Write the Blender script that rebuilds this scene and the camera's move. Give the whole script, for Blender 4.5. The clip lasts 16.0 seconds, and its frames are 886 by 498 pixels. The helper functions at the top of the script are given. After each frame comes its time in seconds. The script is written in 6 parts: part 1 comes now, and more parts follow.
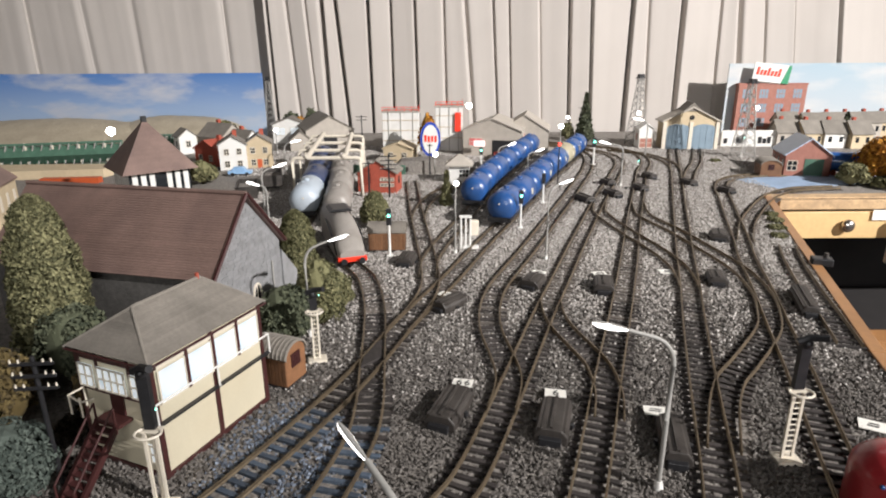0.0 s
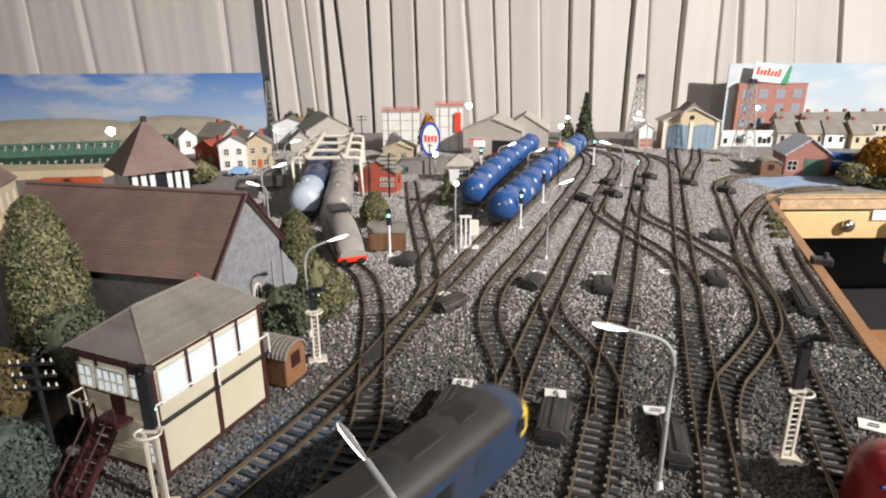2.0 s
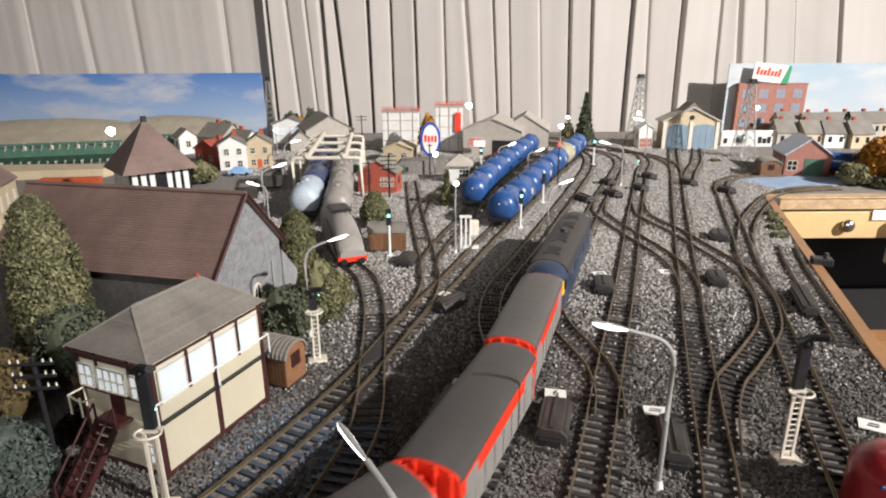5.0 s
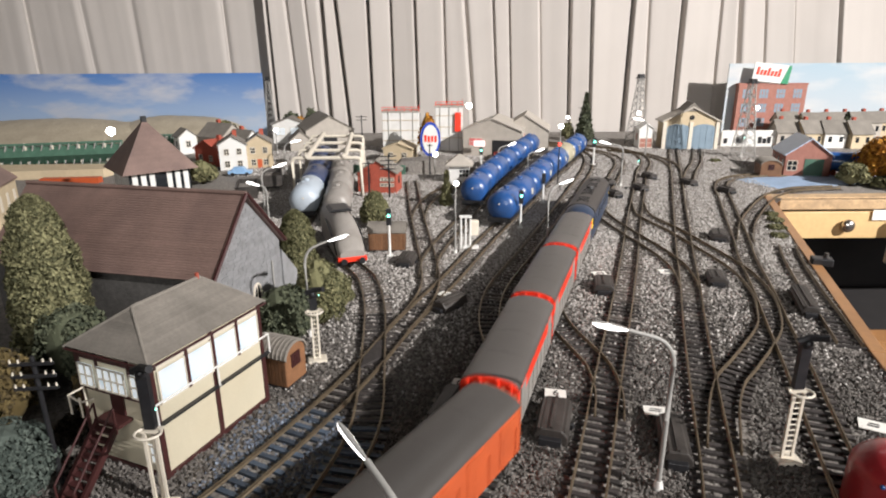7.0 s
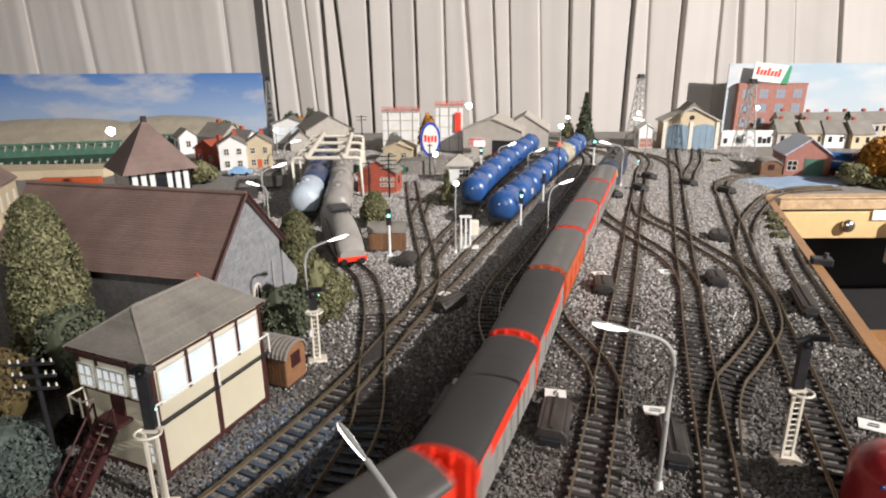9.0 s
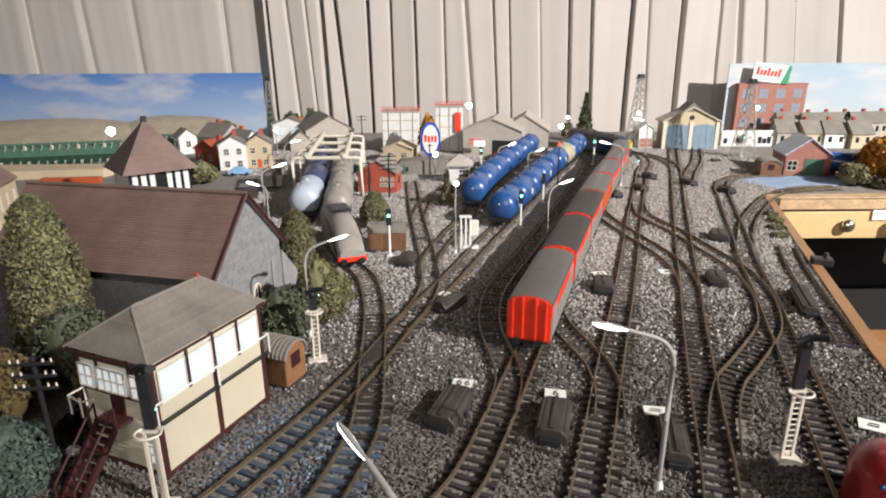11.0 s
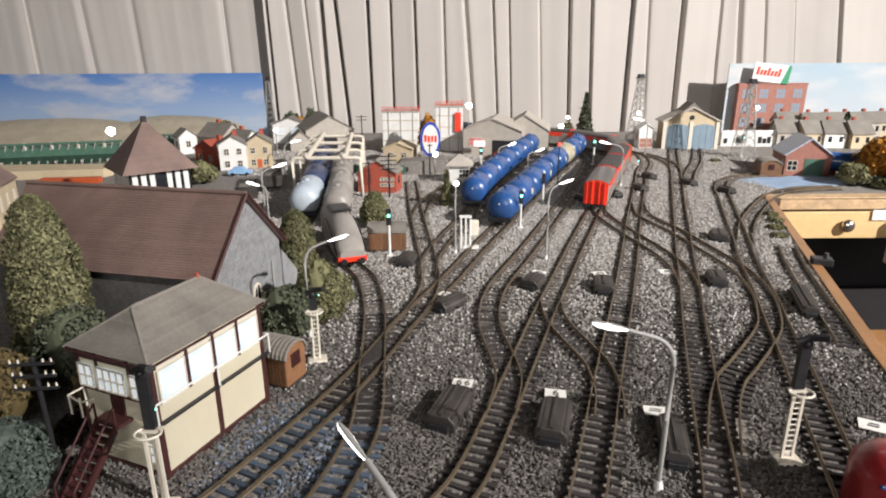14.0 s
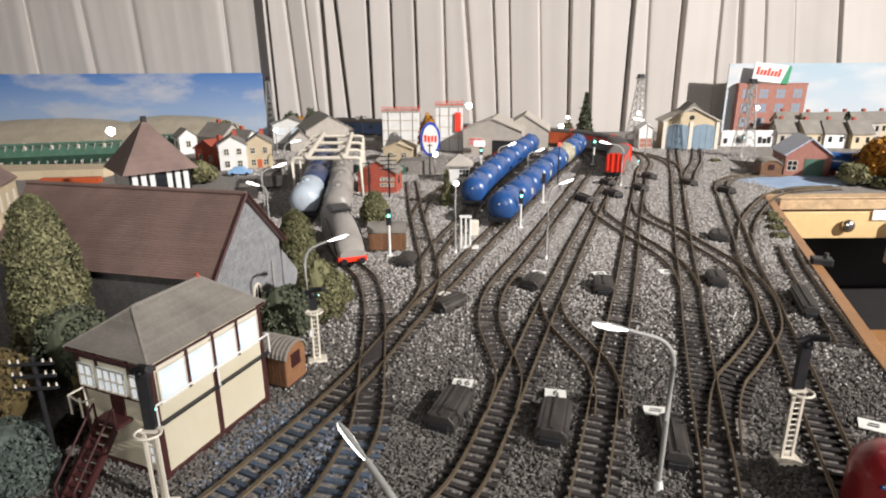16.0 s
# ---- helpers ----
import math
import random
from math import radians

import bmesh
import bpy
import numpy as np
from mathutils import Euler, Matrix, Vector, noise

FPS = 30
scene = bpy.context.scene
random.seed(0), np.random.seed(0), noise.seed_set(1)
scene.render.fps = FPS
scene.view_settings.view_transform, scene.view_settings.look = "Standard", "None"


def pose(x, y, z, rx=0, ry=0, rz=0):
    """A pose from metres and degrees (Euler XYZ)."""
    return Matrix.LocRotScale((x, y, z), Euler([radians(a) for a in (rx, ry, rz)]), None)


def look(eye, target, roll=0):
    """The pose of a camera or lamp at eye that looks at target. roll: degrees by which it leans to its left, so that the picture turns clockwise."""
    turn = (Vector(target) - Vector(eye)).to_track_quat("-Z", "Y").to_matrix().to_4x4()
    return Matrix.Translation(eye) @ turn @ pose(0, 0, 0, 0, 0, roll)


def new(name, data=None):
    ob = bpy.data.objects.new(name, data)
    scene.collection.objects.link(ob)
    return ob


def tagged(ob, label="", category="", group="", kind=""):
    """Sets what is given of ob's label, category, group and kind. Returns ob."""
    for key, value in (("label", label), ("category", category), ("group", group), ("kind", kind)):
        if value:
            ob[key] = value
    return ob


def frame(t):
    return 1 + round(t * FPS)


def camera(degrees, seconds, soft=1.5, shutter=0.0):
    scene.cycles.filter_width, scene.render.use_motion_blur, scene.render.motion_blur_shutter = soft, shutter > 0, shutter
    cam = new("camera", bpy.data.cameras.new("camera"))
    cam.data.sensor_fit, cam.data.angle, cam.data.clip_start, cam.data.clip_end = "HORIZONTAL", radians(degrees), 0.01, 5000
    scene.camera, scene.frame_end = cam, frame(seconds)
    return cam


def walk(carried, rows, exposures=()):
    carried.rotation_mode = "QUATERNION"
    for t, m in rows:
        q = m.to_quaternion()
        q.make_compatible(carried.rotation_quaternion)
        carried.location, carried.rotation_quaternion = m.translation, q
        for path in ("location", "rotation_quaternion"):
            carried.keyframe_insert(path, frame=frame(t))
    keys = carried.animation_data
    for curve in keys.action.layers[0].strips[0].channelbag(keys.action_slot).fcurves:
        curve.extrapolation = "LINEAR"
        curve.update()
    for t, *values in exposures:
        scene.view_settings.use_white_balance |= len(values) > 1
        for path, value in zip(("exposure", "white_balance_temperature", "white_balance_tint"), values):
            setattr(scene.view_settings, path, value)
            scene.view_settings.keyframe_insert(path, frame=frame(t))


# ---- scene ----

# ---------------------------------------------------------------- camera (layout is OO scale; helper lengths below are centimetres)
U = 0.01
EYE = (0.0, 0.0, 0.217)
cam = camera(72.97, 16.0, soft=2.0, shutter=1.0)
VIEW = look(EYE, (0.0, math.cos(radians(17.96)), 0.217 - math.sin(radians(17.96))), -0.3)
walk(cam, [(0.0, VIEW), (16.0, VIEW)], exposures=[(0.0, -0.63), (16.0, -0.63)])

# ---------------------------------------------------------------- light: a strong lamp to the side, an added fill over the far end, room light behind the camera
world = bpy.data.worlds.new("room_air")
scene.world = world
world.use_nodes = True
world.node_tree.nodes["Background"].inputs[0].default_value = (0.95, 0.95, 1.0, 1)
world.node_tree.nodes["Background"].inputs[1].default_value = 0.06


def lamp(name, kind, power, colour, m, size=0.1, size_y=0.0):
    d = bpy.data.lights.new(name, kind)
    d.energy, d.color = power, colour
    if kind == "AREA":
        d.shape, d.size, d.size_y = "RECTANGLE", size, size_y or size
    else:
        d.shadow_soft_size = size
    if kind == "SPOT":
        d.spot_size, d.spot_blend = radians(53), 1.0
    ob = new(name, d)
    ob.matrix_world = m
    return ob


lamp("side_lamp", "SPOT", 2330.0, (1.0, 0.965, 0.945), look((3.05, -1.38, 2.02), (0.52, 1.3, 0.0)), 0.05)
# Fill with no fitting behind it, added to lift the far end and curtain.
lamp("far_fill", "AREA", 1.4, (1.0, 0.98, 0.97), pose(0.3, 1.28, 1.35), 0.5, 0.3)
lamp("room_lamp", "AREA", 25.0, (1.0, 0.98, 0.97), look((0.1, -1.75, 0.75), (0.1, 1.0, 0.1)), 1.1, 0.7)


# ---------------------------------------------------------------- materials
def mat(name, col, rough=0.6, metal=0.0, var=0.18, scale=90.0, bump=0.15, fine=700.0, dirt=None, dirt_amount=0.3, coat=0.0, random_tone=0.0, depth=0.0006):
    m = bpy.data.materials.new(name)
    m.use_nodes = True
    nt = m.node_tree
    b = nt.nodes["Principled BSDF"]
    b.inputs["Roughness"].default_value = rough
    b.inputs["Metallic"].default_value = metal
    b.inputs["Coat Weight"].default_value = coat
    co = nt.nodes.new("ShaderNodeTexCoord")
    n1, n2 = nt.nodes.new("ShaderNodeTexNoise"), nt.nodes.new("ShaderNodeTexNoise")
    for n, s in ((n1, scale), (n2, fine)):
        n.inputs["Scale"].default_value = s
        n.inputs["Detail"].default_value = 5
        nt.links.new(co.outputs["Object"], n.inputs["Vector"])
    ramp = nt.nodes.new("ShaderNodeValToRGB")
    ramp.color_ramp.elements[0].position, ramp.color_ramp.elements[1].position = 0.3, 0.7
    ramp.color_ramp.elements[0].color = (*[c * (1 - var) for c in col], 1)
    ramp.color_ramp.elements[1].color = (*[min(1, c * (1 + var)) for c in col], 1)
    add = nt.nodes.new("ShaderNodeMath")
    add.operation, add.use_clamp = "MULTIPLY_ADD", True
    add.inputs[1].default_value = 0.4
    nt.links.new(n2.outputs["Fac"], add.inputs[0])
    sub = nt.nodes.new("ShaderNodeMath")
    sub.operation = "MULTIPLY"
    sub.inputs[1].default_value = 0.6
    nt.links.new(n1.outputs["Fac"], sub.inputs[0])
    nt.links.new(sub.outputs[0], add.inputs[2])
    nt.links.new(add.outputs[0], ramp.inputs["Fac"])
    out = ramp.outputs["Color"]
    if dirt:
        n3 = nt.nodes.new("ShaderNodeTexNoise")
        n3.inputs["Scale"].default_value, n3.inputs["Detail"].default_value = scale * 0.6, 8
        nt.links.new(co.outputs["Object"], n3.inputs["Vector"])
        r3 = nt.nodes.new("ShaderNodeMapRange")
        r3.inputs["From Min"].default_value, r3.inputs["From Max"].default_value = 0.48, 0.75
        r3.inputs["To Max"].default_value = dirt_amount
        nt.links.new(n3.outputs["Fac"], r3.inputs["Value"])
        mx = nt.nodes.new("ShaderNodeMix")
        mx.data_type = "RGBA"
        mx.inputs["B"].default_value = (*dirt, 1)
        nt.links.new(r3.outputs["Result"], mx.inputs["Factor"])
        nt.links.new(out, mx.inputs["A"])
        out = mx.outputs["Result"]
    if random_tone:
        oi = nt.nodes.new("ShaderNodeObjectInfo")
        mr = nt.nodes.new("ShaderNodeMapRange")
        mr.inputs["To Min"].default_value, mr.inputs["To Max"].default_value = 1 - random_tone, 1 + random_tone
        nt.links.new(oi.outputs["Random"], mr.inputs["Value"])
        hs = nt.nodes.new("ShaderNodeHueSaturation")
        nt.links.new(mr.outputs["Result"], hs.inputs["Value"])
        nt.links.new(out, hs.inputs["Color"])
        out = hs.outputs["Color"]
    nt.links.new(out, b.inputs["Base Color"])
    if bump:
        bp = nt.nodes.new("ShaderNodeBump")
        bp.inputs["Strength"].default_value, bp.inputs["Distance"].default_value = bump, depth
        nt.links.new(n2.outputs["Fac"], bp.inputs["Height"])
        nt.links.new(bp.outputs["Normal"], b.inputs["Normal"])
    return m


def glow(name, col, strength):
    m = bpy.data.materials.new(name)
    m.use_nodes = True
    b = m.node_tree.nodes["Principled BSDF"]
    b.inputs["Base Color"].default_value = (*col, 1)
    b.inputs["Emission Color"].default_value = (*col, 1)
    b.inputs["Emission Strength"].default_value = strength
    return m


def island_tone(m, amount, positions=((0.0, (0.1, 0.1, 0.1)), (1.0, (0.4, 0.4, 0.4)))):
    """Base colour from a ramp that picks a tone for each loose piece."""
    nt = m.node_tree
    b = nt.nodes["Principled BSDF"]
    geo = nt.nodes.new("ShaderNodeNewGeometry")
    rp = nt.nodes.new("ShaderNodeValToRGB")
    for i, (p, c) in enumerate(positions):
        e = rp.color_ramp.elements[i] if i < 2 else rp.color_ramp.elements.new(p)
        e.position, e.color = p, (*c, 1)
    nt.links.new(geo.outputs["Random Per Island"], rp.inputs["Fac"])
    mx = nt.nodes.new("ShaderNodeMix")
    mx.data_type, mx.blend_type = "RGBA", "MIX"
    mx.inputs["Factor"].default_value = amount
    old = b.inputs["Base Color"].links[0].from_socket
    nt.links.new(old, mx.inputs["A"])
    nt.links.new(rp.outputs["Color"], mx.inputs["B"])
    nt.links.new(mx.outputs["Result"], b.inputs["Base Color"])
    return m


M_GROUND = mat("ballast_bed", (0.21, 0.19, 0.17), 0.95, var=0.6, scale=260, bump=0.9, fine=420, dirt=(0.30, 0.28, 0.26), dirt_amount=0.5, depth=0.002)
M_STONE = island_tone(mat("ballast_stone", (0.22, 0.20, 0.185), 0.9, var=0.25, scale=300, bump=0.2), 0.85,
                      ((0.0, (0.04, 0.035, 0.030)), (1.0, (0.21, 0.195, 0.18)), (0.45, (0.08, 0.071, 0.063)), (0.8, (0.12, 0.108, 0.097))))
# Far stones: dust, plus the far end's brightness and haze put into the colour.
M_FAR_STONE = island_tone(mat("far_paled_stone", (0.3, 0.28, 0.26), 0.9, var=0.2, scale=300, bump=0.2), 0.85,
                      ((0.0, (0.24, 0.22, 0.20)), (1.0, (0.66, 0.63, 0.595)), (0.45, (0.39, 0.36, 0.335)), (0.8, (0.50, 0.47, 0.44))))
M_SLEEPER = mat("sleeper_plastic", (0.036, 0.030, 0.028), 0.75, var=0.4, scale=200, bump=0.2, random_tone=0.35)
# Far copy of the sleeper: dust and the far yard's brightness in one paler colour.
M_SLEEPER_FAR = mat("far_paled_sleeper", (0.125, 0.108, 0.095), 0.85, var=0.35, scale=200, bump=0.2, random_tone=0.3)
# Bluish light falling by the signal box, put into sleeper and stone colours.
M_SLEEPER_BLUE = mat("blue_cast_sleeper", (0.055, 0.075, 0.105), 0.7, var=0.45, scale=160, bump=0.2, random_tone=0.35)
M_BLUESTONE = island_tone(mat("blue_cast_stone", (0.2, 0.22, 0.26), 0.9, var=0.25, scale=300, bump=0.2), 0.85,
                        ((0.0, (0.036, 0.043, 0.06)), (1.0, (0.24, 0.285, 0.36)), (0.45, (0.08, 0.098, 0.13)), (0.8, (0.135, 0.16, 0.205))))
M_RAIL = mat("nickel_rail", (0.21, 0.165, 0.11), 0.42, 0.75, var=0.3, scale=120, bump=0.1, dirt=(0.10, 0.07, 0.05), dirt_amount=0.6)
M_WOOD = mat("pine_board", (0.62, 0.42, 0.20), 0.5, var=0.16, scale=22, bump=0.08, fine=160)
M_PLY = mat("bare_plywood", (0.50, 0.34, 0.19), 0.7, var=0.35, scale=60, bump=0.2, fine=260, dirt=(0.24, 0.17, 0.11), dirt_amount=0.6)
M_EDGE = mat("varnished_strip", (0.32, 0.16, 0.065), 0.4, var=0.2, scale=30, bump=0.08, fine=180)
# Near-black that paints the shade beneath the boards.
M_UNDERSHADE = mat("undershade_black", (0.012, 0.010, 0.010), 0.8, var=0.4, scale=30, bump=0)
M_CURTAIN = mat("curtain_cloth", (0.50, 0.46, 0.425), 0.9, var=0.05, scale=8, bump=0.2, fine=1500)
M_ROOM = mat("room_paint", (0.34, 0.33, 0.32), 0.9, var=0.04, scale=5, bump=0)
M_CREAM = mat("cream_panel", (0.57, 0.515, 0.385), 0.55, var=0.06, scale=40, bump=0.05, dirt=(0.45, 0.36, 0.22), dirt_amount=0.2)
M_MAROON = mat("maroon_timber", (0.052, 0.016, 0.015), 0.5, var=0.2, scale=150)
M_SLATE = mat("grey_roof_slate", (0.20, 0.18, 0.155), 0.8, var=0.22, scale=60, bump=0.3, fine=500, random_tone=0.10)
M_ROOF_BROWN = mat("brown_roof_tile", (0.19, 0.125, 0.105), 0.5, var=0.25, scale=35, bump=0.3, fine=500, dirt=(0.11, 0.075, 0.068), dirt_amount=0.6, random_tone=0.05)
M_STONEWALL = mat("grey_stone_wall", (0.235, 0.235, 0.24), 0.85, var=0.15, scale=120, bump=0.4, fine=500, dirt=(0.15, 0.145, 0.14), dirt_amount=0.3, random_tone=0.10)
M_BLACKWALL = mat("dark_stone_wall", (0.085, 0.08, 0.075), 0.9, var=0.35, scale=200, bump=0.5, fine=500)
M_PANE_LIT = glow("lit_window_pane", (0.30, 0.33, 0.36), 1.0)
_nt = M_PANE_LIT.node_tree
_n, _c, _r = _nt.nodes.new("ShaderNodeTexNoise"), _nt.nodes.new("ShaderNodeTexCoord"), _nt.nodes.new("ShaderNodeValToRGB")
_n.inputs["Scale"].default_value, _n.inputs["Detail"].default_value = 75, 5
_r.color_ramp.elements[0].position, _r.color_ramp.elements[0].color = 0.30, (0.42, 0.58, 0.72, 1)
_r.color_ramp.elements[1].position, _r.color_ramp.elements[1].color = 0.47, (0.86, 0.92, 0.95, 1)
_nt.links.new(_c.outputs["Object"], _n.inputs["Vector"])
_nt.links.new(_n.outputs["Fac"], _r.inputs["Fac"])
_nt.links.new(_r.outputs["Color"], _nt.nodes["Principled BSDF"].inputs["Emission Color"])
M_WHITE = mat("white_paint", (0.72, 0.71, 0.68), 0.5, var=0.06, scale=60, bump=0.05, dirt=(0.5, 0.46, 0.4), dirt_amount=0.25)
M_OFFWHITE = mat("ivory_plastic", (0.66, 0.60, 0.50), 0.5, var=0.1, scale=100, bump=0.05)
M_GREY = mat("grey_plastic", (0.33, 0.32, 0.30), 0.5, var=0.1, scale=100, bump=0.05)
M_BLACK = mat("black_plastic", (0.018, 0.018, 0.02), 0.4, var=0.3, scale=150, bump=0.05)
M_MOTOR = mat("weathered_motor_cover", (0.038, 0.032, 0.028), 0.55, var=0.4, scale=120, bump=0.3, dirt=(0.09, 0.08, 0.072), dirt_amount=0.4)
M_PAPER = mat("white_card", (0.82, 0.80, 0.74), 0.7, var=0.05, scale=150, bump=0.05)
M_INK = mat("black_ink", (0.03, 0.03, 0.03), 0.7, var=0.1, bump=0)
M_LAMP = glow("lit_lamp_glass", (1.0, 0.96, 0.94), 6.0)
M_GLOBE = glow("lit_globe_glass", (1.0, 0.95, 0.88), 22.0)
M_GREEN_ASPECT = glow("green_signal_lens", (0.25, 1.0, 0.75), 5.0)
M_RED_ASPECT = glow("red_signal_lens", (1.0, 0.08, 0.06), 3.0)
M_BLUE_TANK = mat("blue_tank_paint", (0.02, 0.075, 0.235), 0.33, var=0.14, scale=60, bump=0.06, dirt=(0.06, 0.09, 0.16), dirt_amount=0.3, coat=0.2)
M_TAN_TANK = mat("weathered_tan_tank", (0.38, 0.34, 0.24), 0.5, var=0.15, scale=60)
M_GREY_LOCO = mat("grey_casing_paint", (0.30, 0.275, 0.25), 0.42, var=0.12, scale=60, bump=0.08, dirt=(0.15, 0.13, 0.11), dirt_amount=0.4)
M_PALE_TANK = mat("pale_blue_tank_paint", (0.42, 0.48, 0.54), 0.4, var=0.1, scale=50, dirt=(0.4, 0.4, 0.4), dirt_amount=0.3)
M_NAVY_TANK = mat("navy_tank_paint", (0.035, 0.05, 0.11), 0.35, var=0.2, scale=50, bump=0.05, dirt=(0.2, 0.22, 0.27), dirt_amount=0.3)
M_RED = mat("signal_red_paint", (0.80, 0.045, 0.018), 0.4, var=0.12, scale=80, bump=0.05)
M_ORANGE_RED = mat("faded_orange_red_paint", (0.50, 0.095, 0.03), 0.45, var=0.15, scale=60, bump=0.05, dirt=(0.3, 0.06, 0.03), dirt_amount=0.3)
M_VANROOF = mat("van_roof_grey", (0.075, 0.068, 0.063), 0.36, var=0.14, scale=30, bump=0.06, dirt=(0.10, 0.09, 0.085), dirt_amount=0.4, random_tone=0.15)
M_VANROOF_DARK = mat("van_roof_sooty", (0.034, 0.031, 0.030), 0.55, var=0.2, scale=30, bump=0.06)
M_VANSIDE = mat("van_side_grey", (0.25, 0.235, 0.215), 0.45, var=0.12, scale=60, bump=0.05)
M_LOCO_BLUE = mat("rail_blue_paint", (0.026, 0.042, 0.078), 0.4, var=0.2, scale=50, bump=0.05, dirt=(0.05, 0.05, 0.055), dirt_amount=0.5)
M_LOCO_ROOF = mat("sooty_loco_roof", (0.040, 0.034, 0.031), 0.5, var=0.25, scale=40, bump=0.1)
M_YELLOW = mat("warning_yellow_paint", (0.72, 0.48, 0.05), 0.45, var=0.1, scale=60)
M_GLASS = mat("dark_glass", (0.02, 0.022, 0.025), 0.08, var=0.1, bump=0)
M_BRICK = mat("red_brick", (0.36, 0.075, 0.045), 0.8, var=0.2, scale=120, bump=0.3, fine=900)
M_BRICK_PALE = mat("pale_brick", (0.34, 0.15, 0.115), 0.8, var=0.2, scale=120, bump=0.2, fine=900)
M_TIMBER = mat("brown_plank", (0.20, 0.095, 0.045), 0.6, var=0.3, scale=120, random_tone=0.3)
M_TAN = mat("tan_wall", (0.52, 0.42, 0.28), 0.8, var=0.12, scale=60)
M_STUCCO = mat("grey_render_wall", (0.42, 0.38, 0.33), 0.85, var=0.15, scale=60, bump=0.2)
M_SAGE = mat("dull_green_paint", (0.06, 0.13, 0.09), 0.6, var=0.25, scale=80)
M_BLUEDOOR = mat("slate_blue_door", (0.20, 0.27, 0.33), 0.6, var=0.1, scale=60)
M_TWIG = mat("brown_trunk", (0.06, 0.042, 0.03), 0.9, var=0.4, scale=200, bump=0.4)


def foliage(name, dark, mid, light):
    return island_tone(mat(name, mid, 0.85, var=0.3, scale=150, bump=0.4, fine=600), 0.9, ((0.0, dark), (1.0, light), (0.5, mid)))


M_FIR = foliage("fir_foliage", (0.04, 0.042, 0.018), (0.17, 0.165, 0.08), (0.34, 0.32, 0.17))
M_BUSH = foliage("olive_foliage", (0.05, 0.052, 0.022), (0.14, 0.135, 0.062), (0.25, 0.235, 0.12))
M_DARKBUSH = foliage("dark_green_foliage", (0.028, 0.036, 0.02), (0.07, 0.08, 0.046), (0.13, 0.14, 0.085))
M_BLUEBUSH = foliage("grey_green_foliage", (0.03, 0.042, 0.035), (0.07, 0.09, 0.076), (0.125, 0.15, 0.128))
M_AUTUMN = foliage("autumn_foliage", (0.16, 0.055, 0.006), (0.42, 0.18, 0.015), (0.58, 0.3, 0.04))
M_BROWNBUSH = foliage("brown_foliage", (0.033, 0.024, 0.011), (0.094, 0.066, 0.022), (0.165, 0.121, 0.044))


# ---------------------------------------------------------------- mesh helpers (centimetres)
def box(bm, x0, x1, y0, y1, z0, z1, m=None):
    r = bmesh.ops.create_cube(bm, size=1.0)
    mm = Matrix.Translation(((x0 + x1) / 2, (y0 + y1) / 2, (z0 + z1) / 2)) @ Matrix.Diagonal((x1 - x0, y1 - y0, z1 - z0, 1))
    bmesh.ops.transform(bm, matrix=(m or Matrix()) @ mm, verts=r["verts"])
    return bm


def rod(bm, a, b, r0, r1=None, n=10, caps=True):
    a, b = Vector(a), Vector(b)
    d = b - a
    r = bmesh.ops.create_cone(bm, cap_ends=caps, segments=n, radius1=r0, radius2=r0 if r1 is None else r1, depth=d.length)
    bmesh.ops.transform(bm, matrix=Matrix.Translation((a + b) / 2) @ d.to_track_quat("Z", "Y").to_matrix().to_4x4(), verts=r["verts"])
    return bm


def ball(bm, c, r, sub=2, sx=1.0, sy=1.0, sz=1.0):
    q = bmesh.ops.create_icosphere(bm, subdivisions=sub, radius=r)
    bmesh.ops.transform(bm, matrix=Matrix.Translation(c) @ Matrix.Diagonal((sx, sy, sz, 1)), verts=q["verts"])
    return bm


def prism(bm, pts, y0, y1, axis="y"):
    """Extrude a closed outline (x, z) from y0 to y1; axis 'x' takes (y, z), axis 'z' takes (x, y)."""
    def put(p, d):
        return {"y": (p[0], d, p[1]), "x": (d, p[0], p[1]), "z": (p[0], p[1], d)}[axis]
    a = [bm.verts.new(put(p, y0)) for p in pts]
    b = [bm.verts.new(put(p, y1)) for p in pts]
    n = len(pts)
    bm.faces.new(a), bm.faces.new(b[::-1])
    for i in range(n):
        bm.faces.new((a[i], b[i], b[(i + 1) % n], a[(i + 1) % n]))
    bmesh.ops.recalc_face_normals(bm, faces=bm.faces)
    return bm


def loft(bm, rings, caps=True):
    vs = [[bm.verts.new(p) for p in r] for r in rings]
    n = len(rings[0])
    for a, b in zip(vs, vs[1:]):
        for i in range(n):
            bm.faces.new((a[i], a[(i + 1) % n], b[(i + 1) % n], b[i]))
    if caps:
        bm.faces.new(vs[0][::-1]), bm.faces.new(vs[-1])
    bmesh.ops.recalc_face_normals(bm, faces=bm.faces)
    return bm


def tube(bm, pts, r, n=8):
    pts = [Vector(p) for p in pts]
    rings = []
    for i, p in enumerate(pts):
        d = (pts[min(i + 1, len(pts) - 1)] - pts[max(i - 1, 0)]).normalized()
        q = d.to_track_quat("Z", "Y")
        rr = r[i] if isinstance(r, (list, tuple)) else r
        rings.append([p + q @ Vector((rr * math.cos(6.2832 * k / n), rr * math.sin(6.2832 * k / n), 0)) for k in range(n)])
    return loft(bm, rings)


def B():
    return bmesh.new()


